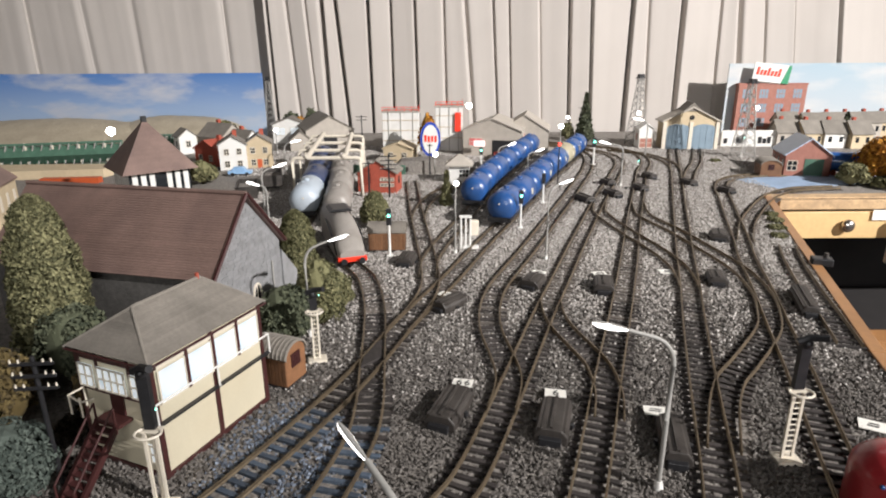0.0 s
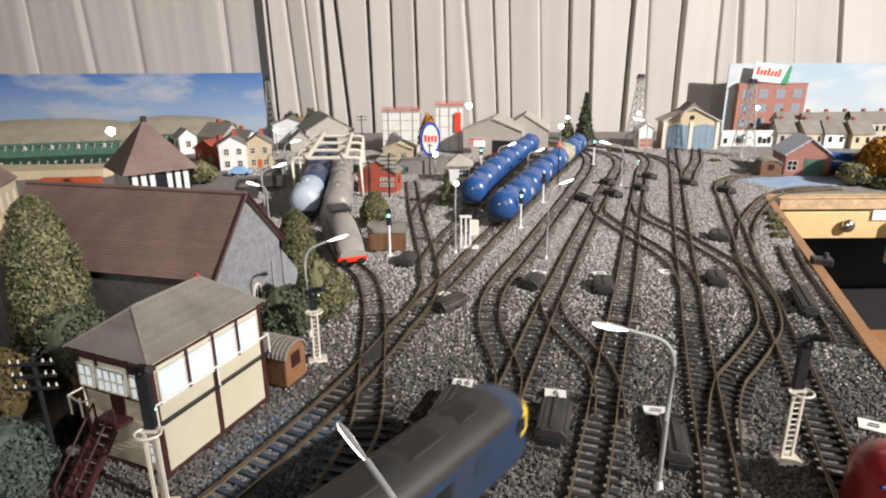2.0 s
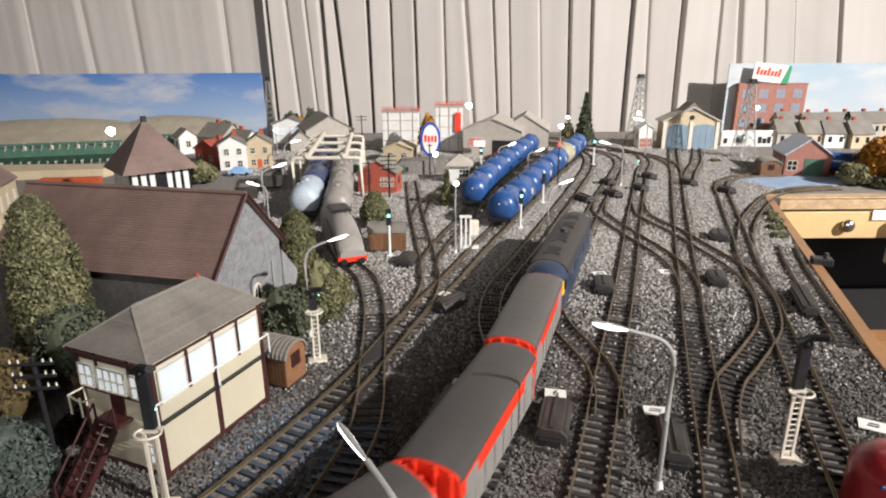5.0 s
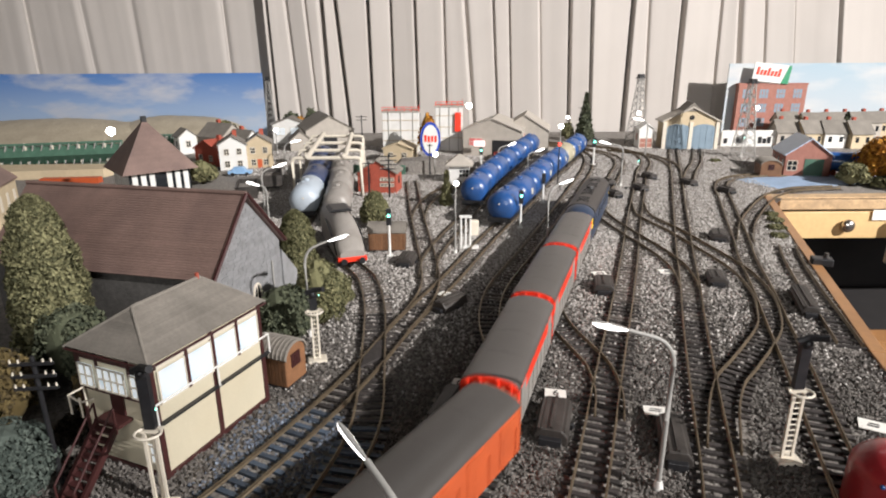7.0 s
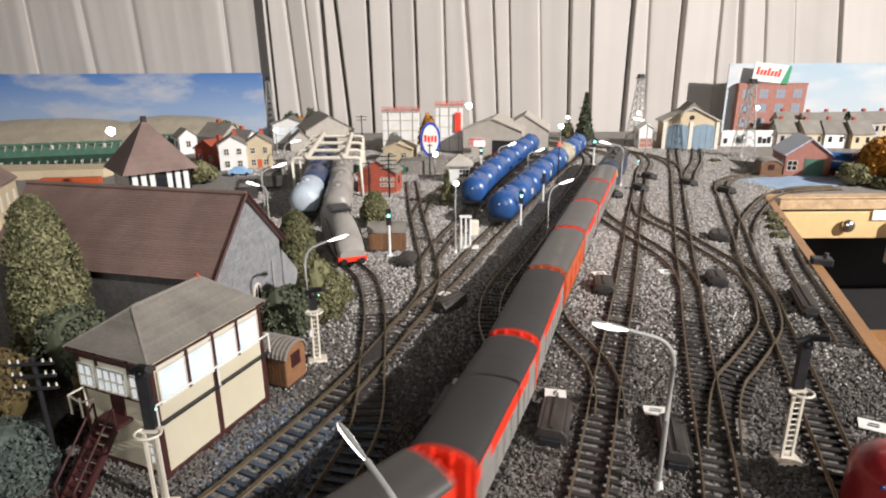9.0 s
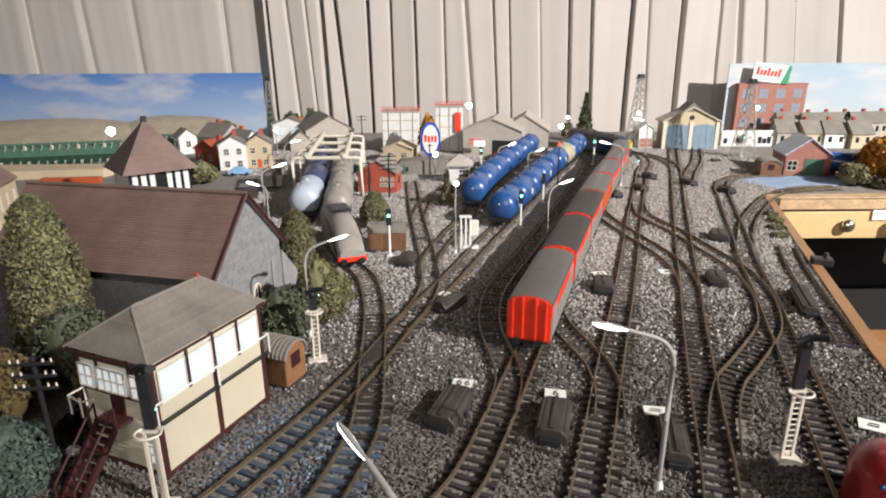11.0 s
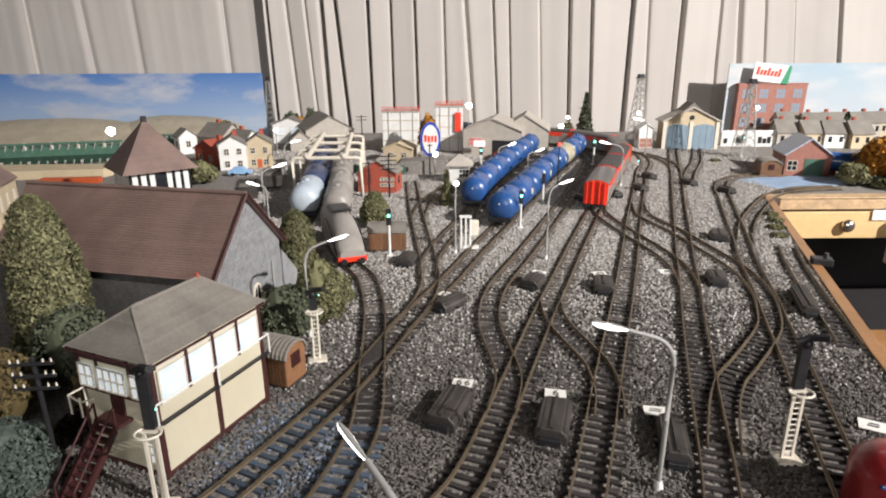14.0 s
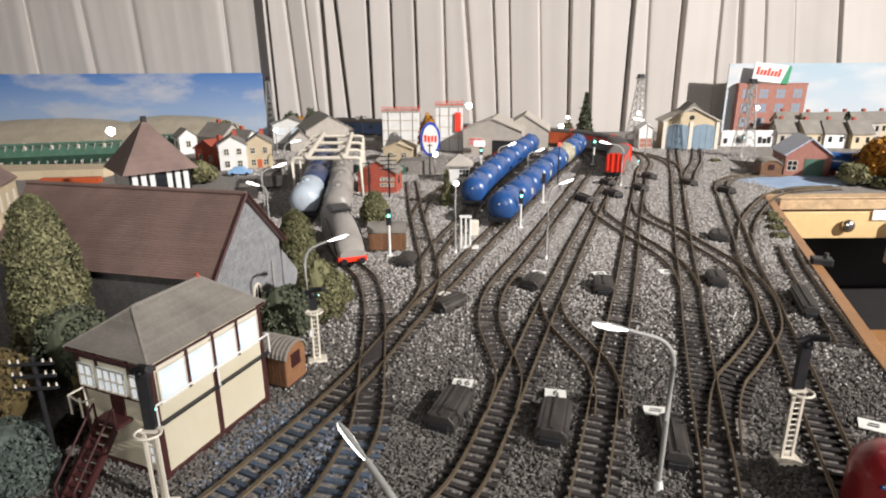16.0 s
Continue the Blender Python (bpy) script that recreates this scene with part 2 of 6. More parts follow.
def mesh_of(name, bm, material, smooth=False, bevel=0.0):
    if bevel:
        bmesh.ops.bevel(bm, geom=[e for e in bm.edges if len(e.link_faces) == 2 and e.calc_face_angle(0) > 0.6], offset=bevel, segments=2, affect="EDGES", profile=0.5)
    bmesh.ops.scale(bm, vec=(U, U, U), verts=bm.verts)
    me = bpy.data.meshes.new(name)
    bm.to_mesh(me)
    bm.free()
    me.materials.append(material)
    if smooth:
        me.shade_smooth()
        me.set_sharp_from_angle(angle=radians(38))
    return me


def part(name, bm, material, parent=None, label="", smooth=False, bevel=0.0, at=None):
    ob = new(name, mesh_of(name, bm, material, smooth, bevel) if not isinstance(bm, bpy.types.Mesh) else bm)
    ob.parent = parent
    if at is not None:
        ob.matrix_basis = at
    if label:
        tagged(ob, label)
    return ob


def P(x, y, z=0, rz=0, rx=0, ry=0):
    return pose(x * U, y * U, z * U, rx, ry, rz)


def thing(name, x, y, z, rz, label, category, group="", kind=""):
    ob = new(name)
    ob.empty_display_size = 0.01
    ob.matrix_basis = P(x, y, z, rz)
    return tagged(ob, label, category, group, kind)


def solid(name, bm, material, x, y, z, rz, label, category, group="", kind="", smooth=False, bevel=0.0):
    ob = part(name, bm, material, None, label, smooth, bevel, P(x, y, z, rz))
    return tagged(ob, "", category, group, kind)


def spline(pts, step=0.4):
    """Points along a smooth curve through the given plan points, at even steps."""
    p = [np.array(q, float) for q in pts]
    p = [2 * p[0] - p[1]] + p + [2 * p[-1] - p[-2]]
    fine = []
    for a, b, c, d in zip(p, p[1:], p[2:], p[3:]):
        for k in range(24):
            t = k / 24
            fine.append(0.5 * (2 * b + (c - a) * t + (2 * a - 5 * b + 4 * c - d) * t * t + (3 * b - a - 3 * c + d) * t ** 3))
    fine.append(p[-2])
    fine = np.array(fine)
    s = np.r_[0, np.cumsum(np.linalg.norm(np.diff(fine, axis=0), axis=1))]
    at = np.arange(0, s[-1], step)
    return np.stack([np.interp(at, s, fine[:, 0]), np.interp(at, s, fine[:, 1])], 1)


# ---------------------------------------------------------------- baseboard, room, curtain
EDGE_A, EDGE_B, EDGE_C = (51.9, 92.4), (33.3, 40.3), (26.5, 18.0)
bm = B()
prism(bm, [(-150, -118), (24, -118), EDGE_C, EDGE_B, EDGE_A, (150, 93.5), (150, 178), (-150, 178)], -1.5, -0.02, "z")
solid("ground", bm, M_GROUND, 0, 0, 0, 0, "grey granite ballast laid over the baseboard", "ground", kind="structure")


def strip(name, a, b, w, z0, z1, material, label):
    a, b = Vector((*a, 0)), Vector((*b, 0))
    d = b - a
    m = Matrix.Translation(a) @ d.to_track_quat("X", "Z").to_matrix().to_4x4()
    bm = B()
    box(bm, 0, d.length, -w, 0, z0, z1, m)
    return solid(name, bm, material, 0, 0, 0, 0, label, "baseboard", kind="structure", bevel=0.08)


strip("trim", EDGE_A, EDGE_B, 1.1, -7, 0.25, M_EDGE, "varnished pine strip edging the baseboard")
strip("trim", EDGE_B, EDGE_C, 1.1, -7, 0.25, M_EDGE, "varnished pine strip edging the baseboard")
strip("trim", (53.2, 91.9), (150, 92.6), 1.4, -6.2, -1.95, M_WOOD, "pale pine front board of the side baseboard")
strip("trim", (53.2, 92.2), (150, 92.9), 1.1, -1.9, -1.6, M_UNDERSHADE, "recessed joint under the plywood deck, its shade painted near-black")
strip("trim", (52.4, 91.6), (150, 92.3), 1.0, -1.55, -0.1, M_PLY, "plywood deck edge of the side baseboard")
strip("trim", (51.6, 94.3), (150, 95.0), 2.6, -0.1, 0.16, M_PLY, "bare plywood strip along the side baseboard")
# Floor, shelf and an added panel carry the under-board shade in their colour.
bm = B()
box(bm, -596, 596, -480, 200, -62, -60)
solid("floor", bm, M_UNDERSHADE, 0, 0, 0, 0, "room floor below the boards, coloured near-black for the shade", "floor", kind="structure")
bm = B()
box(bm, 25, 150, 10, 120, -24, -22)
solid("shelf", bm, M_UNDERSHADE, 0, 0, 0, 0, "shelf beneath the baseboard, near-black to stand for the dark", "shelf", kind="structure")
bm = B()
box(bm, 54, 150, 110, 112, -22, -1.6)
solid("shade_panel", bm, M_UNDERSHADE, 0, 0, 0, 0, "added near-black panel standing for the dark beneath the baseboard", "panel", kind="structure")
for nm, dims in (("wall_north", (-600, 600, 200, 204)), ("wall_east", (596, 600, -480, 200)), ("wall_west", (-600, -596, -480, 200)), ("wall_south", (-600, 600, -484, -480))):
    bm = B()
    box(bm, *dims, -62, 320)
    solid(nm, bm, M_ROOM, 0, 0, 0, 0, "plain painted room wall", "wall", kind="structure")
bm = B()
box(bm, -600, 600, -484, 204, 320, 324)
solid("ceiling", bm, M_ROOM, 0, 0, 0, 0, "plain painted ceiling", "ceiling", kind="structure")


def curtain(x0, x1, y, z0, z1, folds, seed, label, tilt, wave):
    """Hanging cloth in flat leaning panels parted by narrow folds: (x at the board's level, depth, slant, half width)."""
    rnd = random.Random(seed)
    ph = [rnd.uniform(0, 6.28) for _ in range(4)]
    lean = [rnd.uniform(-tilt, tilt) for _ in range(len(folds) + 1)]
    mids = [x0] + [f[0] for f in folds] + [x1]
    fx, fs = [f[0] for f in folds], [f[2] for f in folds]
    n, rows = int((x1 - x0) / 0.14), 10
    bm = B()
    grid = []
    for j in range(rows + 1):
        z = z0 + (z1 - z0) * j / rows
        line = []
        for i in range(n + 1):
            x = x0 + (x1 - x0) * i / n
            k = int(np.searchsorted(fx, x))
            d = lean[k] * (x - (mids[k] + mids[k + 1]) / 2)
            d += wave * (math.sin(x * 0.33 + ph[0] + 0.01 * z) + 0.6 * math.sin(x * 0.71 + ph[1] - 0.012 * z) + 0.2 * math.sin(x * 1.6 + ph[2]) + 0.05 * math.sin(x * 3.1 + ph[3] + 0.02 * z))
            for gx, gd, _, gw in folds:
                u = (x - gx) / gw
                if abs(u) < 5:
                    d += gd * math.exp(-u * u)
            line.append(bm.verts.new((x + float(np.interp(x, fx, fs)) * z, y + d, z)))
        grid.append(line)
    for a, b in zip(grid, grid[1:]):
        for i in range(n):
            bm.faces.new((a[i], a[i + 1], b[i + 1], b[i]))
    return solid("curtain", bm, M_CURTAIN, 0, 0, 0, 0, label, "curtain", smooth=True)


curtain(-240, -50, 187, -30, 125, ((-160, 0.4, 0.02, 1.5), (-121, 0.4, 0.0, 1.2), (-103, 0.5, -0.05, 1.2), (-89, 0.4, -0.03, 1.0), (-63, 0.5, -0.02, 0.9)), 3, "pale off-white curtain hanging in soft shallow folds", 0.03, 0.09)
curtain(-50.5, 240, 184, -30, 125, (
    (-49.4, 5.0, -0.016, 0.3), (-42.6, 0.6, -0.059, 0.5), (-37.2, 0.9, -0.058, 0.3), (-33.6, 3.0, -0.018, 0.55), (-27.9, 3.5, -0.079, 0.38), (-20.8, 3.2, -0.01, 0.3),
    (-14.5, 2.8, -0.005, 0.28), (-7.2, 3.2, -0.018, 0.32), (1.3, 1.2, -0.022, 0.4), (9.5, 1.3, -0.082, 0.6), (16.8, 1.6, -0.059, 0.25), (21.0, 2.0, -0.046, 0.22),
    (29.9, 0.5, -0.056, 0.4), (38.1, 5.0, -0.039, 0.34), (44.5, 3.0, -0.045, 0.28), (54.6, 4.6, 0.009, 0.38), (61.0, 0.7, -0.048, 0.4), (69.4, 5.5, -0.006, 0.42),
    (81.3, 0.8, -0.031, 0.35), (88.7, 1.6, -0.095, 0.8), (97.0, 0.9, -0.119, 0.35), (106.0, 1.2, -0.139, 0.3), (118.4, 1.0, -0.145, 0.3), (150.0, 1.5, -0.15, 0.4)),
    5, "pale off-white curtain in flat panels with narrow dark folds", 0.16, 0.07)

# ---------------------------------------------------------------- tracks
TRACKS = {
    "A": [(-13.5, 21.5), (-10.9, 26.1), (-6.5, 35.9), (-3.1, 46.2), (0.7, 56.3), (4.2, 66.5), (8.0, 77), (13, 90), (18, 104), (24, 119), (30, 134), (34, 146)],
    "B": [(-19, 112), (-15.8, 92), (-13.2, 72), (-10.2, 62), (-7.8, 56.9), (-6.4, 51), (-5.7, 45.3), (-5.2, 39), (-4.8, 33.5), (-5.0, 29.5), (-6.3, 24), (-7.0, 21.5)],
    "C": [(-5.6, 106), (-4.8, 95.9), (-3.8, 83.9), (-2.6, 71.9), (-1.5, 61), (-1.3, 54.5), (-2.3, 49), (-3.9, 44.2)],
    "D": [(22, 152), (29.5, 145.5), (31.9, 137.2), (31.3, 128), (28.2, 116), (23.6, 102.9), (19.1, 90.4), (14.4, 77.9), (9.7, 65.4), (5.6, 55), (4.2, 49.5), (3.9, 44.5), (4.4, 40), (4.5, 36.5), (3.4, 32.0)],
    "M": [(-28, 7.5), (-20, 8.9), (-13.5, 11.2), (-9.0, 14.3), (-5.4, 17.5), (-2.5, 20.8), (0.0, 24.3), (1.8, 27.7), (5.0, 36.8), (8.4, 46.8), (11.9, 56.5), (15.4, 66.3), (19.0, 76.1), (22.6, 85.9), (26.3, 95.7), (30.2, 105.6), (34.2, 116), (36.7, 123.3), (37.6, 130.6), (36.0, 137.9), (31, 145), (24, 150.5), (12, 156)],
    "F": [(0.5, 10), (4.5, 18), (7.9, 26.8), (11.7, 37.6), (15.6, 48.4), (19.4, 59.2), (23.1, 70.1), (26.8, 81.0), (30.6, 91.8), (34.4, 102.7), (38.1, 113.5), (41.6, 122), (43.6, 130), (43.2, 138), (39, 145), (31, 151), (20, 158)],
    "P": [(8.5, 10), (11.5, 18), (14.5, 26.1), (17.7, 35.9), (21.0, 45.7), (24.4, 55.4), (27.7, 65.2), (31.1, 74.9), (34.5, 84.7), (37.9, 94.4), (41.4, 104.2), (45, 114.5), (48.6, 125), (52.4, 136), (56.0, 146)],
    "S": [(63, 109.5), (56.5, 109), (51, 105.8), (47, 99.5), (43.8, 90.7), (39.6, 79), (36.4, 70.0), (33.4, 62.1), (30.8, 54.0), (28.0, 45.9), (25.3, 37.9), (22.5, 29.9), (19.8, 22), (17, 13)],
    "R": [(66, 98.6), (58.6, 97.4), (53.5, 94), (49, 89), (43.6, 81.5), (39.8, 75.5), (36.5, 69)],
    "U": [(40.2, 66.5), (38.6, 62.8), (36.6, 57.5), (34.8, 52.2), (33.1, 46.8), (31.3, 41.4)],
    "N": [(24.0, 89.0), (22.5, 83.3), (22.6, 78.5), (23.1, 74.4), (23.8, 69.9), (24.6, 65.2), (24.9, 60.6), (24.5, 57.0), (23.7, 53.5)],
    "T": [(29.6, 88.6), (28.2, 81.9), (28.6, 77.5), (29.4, 74.0), (30.0, 69.3), (30.6, 63.6), (30.9, 59.4), (30.6, 55.6), (29.7, 51.4), (28.3, 47.8), (26.8, 44.8), (24.3, 41.6), (21.7, 38.6), (19.9, 36.6), (18.3, 34.0), (16.9, 31.0), (15.8, 28.5)],
    "C2": [(4, 104), (0.0, 97.8), (-2.2, 91.0), (-3.2, 84), (-3.4, 78)],
    "C3": [(20, 136), (16, 124), (11, 109), (7, 96), (3.6, 82), (1.0, 72.7), (-0.5, 67.0), (-1.4, 62.2), (-1.6, 57)],
    "X": [(9.8, 50.6), (9.6, 47.5), (9.9, 44.5), (10.6, 41.5), (11.2, 38.5), (11.0, 35.0), (10.2, 31.8)],
    "K": [(61.3, 145), (57, 134), (52.6, 123.5), (48, 114.5), (44.5, 107)],
    "L": [(44.8, 113.5), (46.6, 121), (46.6, 129), (44.5, 135.5), (39, 141)],
    "G": [(-24, 122), (-22, 108), (-20.6, 97), (-19.5, 86), (-18.2, 72)],
}
LINES = {k: spline(v) for k, v in TRACKS.items()}
bm = B()
box(bm, -1.5, 1.5, -0.15, 0.15, -0.15, 0.17)
SLEEPER = mesh_of("sleeper", bm, M_SLEEPER)
SLEEPER_FAR, SLEEPER_BLUE = SLEEPER.copy(), SLEEPER.copy()
SLEEPER_FAR.materials[0], SLEEPER_BLUE.materials[0] = M_SLEEPER_FAR, M_SLEEPER_BLUE


def blue_cast(x, y):
    """The patch by the signal box where a blue cast of light is painted on track and ballast."""
    return (x + 8.6) ** 2 / 26.0 + (y - 27.5) ** 2 / 62.0




def track(key, against=()):
    pts = LINES[key]
    t = thing("railway_track", 0, 0, 0, 0, "worn nickel rails on black sleepers in ballast", "railway track", "tracks of the yard")
    d = np.gradient(pts, axis=0)
    d /= np.linalg.norm(d, axis=1)[:, None]
    nrm = np.stack([-d[:, 1], d[:, 0]], 1)
    for side in (-1, 1):
        bm = B()
        rings = []
        for p, n in zip(pts, nrm):
            c = p + n * side * 0.885
            ring = []
            for o, z in ((-0.045, 0.45), (0.045, 0.45), (0.045, 0.38), (0.02, 0.34), (0.02, 0.26), (0.075, 0.2), (0.075, 0.15), (-0.075, 0.15), (-0.075, 0.2), (-0.02, 0.26), (-0.02, 0.34), (-0.045, 0.38)):
                q = c + n * o
                ring.append((q[0], q[1], z))
            rings.append(ring)
        loft(bm, rings)
        part("rail", bm, M_RAIL, t)
    return t, pts, d


def sleepers(t, pts, d, against=()):
    other = np.concatenate([LINES[k] for k in against]) if against else None
    for i in range(0, len(pts), 2):
        p = pts[i]
        if other is not None and np.min(np.sum((other - p) ** 2, axis=1)) < 0.9:
            continue
        a = math.degrees(math.atan2(d[i][1], d[i][0])) - 90
        kind = SLEEPER_BLUE if blue_cast(p[0], p[1]) + 0.4 * noise.noise(Vector((p[0], p[1], 0))) < 0.75 else SLEEPER_FAR if p[1] > 50 + 16 * noise.noise(Vector((p[0] * 0.9, p[1] * 0.9, 0))) else SLEEPER
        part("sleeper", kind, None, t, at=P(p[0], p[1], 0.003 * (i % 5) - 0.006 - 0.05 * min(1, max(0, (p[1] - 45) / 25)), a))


LAID = [(k, against) for k, against in (("A", ()), ("B", ("A",)), ("C", ("A",)), ("M", ()), ("D", ("M",)), ("F", ()), ("P", ()), ("S", ()), ("R", ("S",)), ("U", ()), ("N", ("M", "F", "P")),
                                        ("T", ("F", "P", "S")), ("C2", ("C",)), ("C3", ("C",)), ("X", ("M", "F")), ("K", ("P",)), ("L", ("P", "F")), ("G", ()))]
MADE = [(track(k), against) for k, against in LAID]


# ---------------------------------------------------------------- signal box
def sash(parent, m, w, h, cols, arched=True):
    """A lit window with frame and glazing bars; local x across, z up, facing -y."""
    bm = B()
    box(bm, -w / 2, w / 2, 0.0, 0.06, 0, h)
    p = part("window", bm, M_PANE_LIT, parent, "lit white window panes", at=m)
    bm = B()
    for x in np.linspace(-w / 2, w / 2, cols + 1):
        box(bm, x - 0.05, x + 0.05, -0.06, 0.0, 0, h)
    for z in (0.03, h * 0.5, h - 0.03):
        box(bm, -w / 2 - 0.05, w / 2 + 0.05, -0.062, 0.0, z - 0.04, z + 0.04)
    if arched:
        for i in range(cols):
            xc, ww = -w / 2 + (i + 0.5) * w / cols, w / cols / 2
            for sgn in (-1, 1):
                prism(bm, [(xc + sgn * ww, h), (xc + sgn * ww, h - ww * 0.9), (xc + sgn * ww * 0.75, h - ww * 0.3), (xc, h)], -0.05, -0.005)
    part("frame", bm, M_OFFWHITE, p, "cream glazing bars")


def signal_box():
    W, L, H = 5.35, 8.35, 6.95
    t = thing("signal_box", -14.9, 27.0, 0, -22.6, "cream and maroon signal box with lit windows and grey roof", "signal box")
    bm = B()
    box(bm, -W, 0, 0, L, 0, H)
    part("body", bm, M_CREAM, t, bevel=0.03)
    bm = B()
    for y in (0.02, L / 2, L - 0.02):
        box(bm, -0.02, 0.10, y - 0.16, y + 0.16, 0, 3.4)
    for y in (0.02, L / 2, L - 0.02):
        box(bm, -0.02, 0.09, y - 0.13, y + 0.13, 3.4, H)
    box(bm, -0.02, 0.12, -0.1, L + 0.1, 0, 0.3)
    box(bm, -0.02, 0.06, 0, L, 6.42, 6.55)
    box(bm, -W - 0.05, 0.06, -0.12, 0.02, 0, 0.3)
    for x in (-W, -0.06):
        box(bm, x - 0.12, x + 0.12, -0.10, 0.05, 0, H)
    part("frame", bm, M_MAROON, t, "maroon painted timber framing", bevel=0.02)
    # planks of the end wall
    for i in range(10):
        bm = B()
        z = 0.35 + i * 0.29
        prism(bm, [(-0.06, z), (0.0, z), (0.0, z + 0.27), (-0.02, z + 0.27)], -W + 0.15, -0.2, "x")
        part("plank", bm, M_CREAM, t)
    # long row of windows above the track side
    for i in range(4):
        y = 0.45 + i * (L - 0.5) / 4 + 0.75
        q = pose(0.0012, y * U, 4.45 * U, 0, 0, 90)
        bm = B()
        box(bm, -0.87, 0.87, 0.0, 0.05, 0, 1.88)
        pane = part("window", bm, M_PANE_LIT, t, "brightly lit large window", at=q)
        bm = B()
        for x in (-0.9, 0.9):
            box(bm, x - 0.05, x + 0.05, -0.055, -0.003, 0, 1.9)
        for z in (0, 1.9):
            box(bm, -0.93, 0.93, -0.05, -0.004, z - 0.03, z + 0.03)
        part("frame", bm, M_OFFWHITE, pane, "cream window frame")
        bm = B()
        box(bm, -0.95, 0.95, -0.05, 0.02, 2.03, 2.2)
        part("fascia", bm, M_OFFWHITE, t, "cream panel over the window", at=q)
        if i < 3:
            bm = B()
            box(bm, 0.92, 1.12, -0.09, 0.02, 0, 2.3)
            part("post", bm, M_MAROON, t, "dark window post", at=q)
    for x, w, c in ((-4.6, 1.0, 2), (-2.75, 1.95, 4), (-0.85, 0.9, 2)):
        sash(t, pose(x * U, -0.002, 4.75 * U), w, 1.35, c)
    sash(t, pose(-0.72 * U, -0.002, 0.95 * U), 0.7, 1.1, 2, False)
    bm = B()
    box(bm, -W - 0.02, 0.02, -0.07, 0.0, 6.35, 6.5)
    box(bm, -W - 0.02, 0.02, -0.07, 0.0, 4.45, 4.6)
    for x in (-5.25, -3.9, -1.55, -0.12):
        box(bm, x - 0.07, x + 0.07, -0.09, 0.0, 4.5, H)
    part("trim", bm, M_MAROON, t, "dark maroon window trim")
    # door of the end wall
    bm = B()
    box(bm, -3.2, -2.25, -0.12, 0.0, 3.4, 4.75)
    part("door", bm, M_MAROON, t, "maroon door", bevel=0.02)
    # roof: hip with slate rows
    ov, zr = 0.36, 8.9
    e = [(-W - ov, -ov), (ov, -ov), (ov, L + ov), (-W - ov, L + ov)]
    r = [(-W / 2, 1.7), (-W / 2, L - 1.7)]
    bm = B()
    ve = [bm.verts.new((x, y, H + 0.08)) for x, y in e]
    vr = [bm.verts.new((x, y, zr)) for x, y in r]
    for f in ((ve[0], ve[1], vr[0]), (ve[1], ve[2], vr[1], vr[0]), (ve[2], ve[3], vr[1]), (ve[3], ve[0], vr[0], vr[1]), (ve[3], ve[2], ve[1], ve[0])):
        bm.faces.new(f)
    roof = part("roof", bm, M_SLATE, t, "weathered grey slate roof")
    n = 15
    for k in range(n):
        a, b = k / n, (k + 1.12) / n
        for i in range(4):
            e0, e1 = Vector((*e[i], H + 0.08)), Vector((*e[(i + 1) % 4], H + 0.08))
            ra = Vector((*r[(0, 0, 1, 1)[i]], zr))
            rb = Vector((*r[(0, 1, 1, 0)[i]], zr))
            q = [e0.lerp(ra, a), e1.lerp(rb, a), e1.lerp(rb, min(1, b)), e0.lerp(ra, min(1, b))]
            nm = (q[1] - q[0]).cross(q[2] - q[0])
            nm.normalize()
            bm = B()
            loft(bm, [[q[0] + nm * 0.034, q[0] - nm * 0.01, q[3] - nm * 0.01, q[3] + nm * 0.02], [q[1] + nm * 0.034, q[1] - nm * 0.01, q[2] - nm * 0.01, q[2] + nm * 0.02]])
            part("slate_course", bm, M_SLATE, roof)
    bm = B()
    tube(bm, [(r[0][0], r[0][1], zr + 0.03), (r[1][0], r[1][1], zr + 0.03)], 0.12)
    for i, k in ((0, 0), (1, 0), (2, 1), (3, 1)):
        tube(bm, [(*e[i], H + 0.03), (*r[k], zr + 0.03)], 0.08)
    part("ridge", bm, M_SLATE, roof)
    bm = B()
    for i in range(4):
        tube(bm, [(*e[i], H - 0.08), (*e[(i + 1) % 4], H - 0.08)], 0.07, 6)
    part("gutter", bm, M_MAROON, t, "dark gutter under the eaves")
    bm = B()
    rod(bm, (-W / 2, L - 1.9, zr - 0.2), (-W / 2, L - 1.9, zr + 0.35), 0.12)
    part("chimney_pot", bm, M_BRICK, t, "small brick-red roof finial")
    # walkway with rail
    bm = B()
    box(bm, 0.05, 0.36, -0.35, L + 0.45, 3.36, 3.48)
    part("walkway", bm, M_BLACK, t, "black timber walkway", bevel=0.03)
    bm = B()
    for y in (-0.25, L / 2, L + 0.35):
        rod(bm, (0.31, y, 3.4), (0.31, y, 4.75), 0.06)
    tube(bm, [(0.31, -0.25, 4.72), (0.31, L + 0.35, 4.72)], 0.06)
    tube(bm, [(0.31, L + 0.35, 4.72), (0.1, L + 0.35, 4.72)], 0.06)
    part("handrail", bm, M_WHITE, t, "thin white handrail")
    # landing and staircase at the end wall
    bm = B()
    box(bm, -3.6, -1.8, -0.95, -0.05, 3.2, 3.38)
    part("landing", bm, M_MAROON, t, "dark timber landing")
    bm = B()
    for x, y in ((-W + 0.25, -1.05), (-W + 0.25, -0.15), (-W + 1.1, -1.05)):
        rod(bm, (x, y, 3.4), (x, y, 4.55), 0.06)
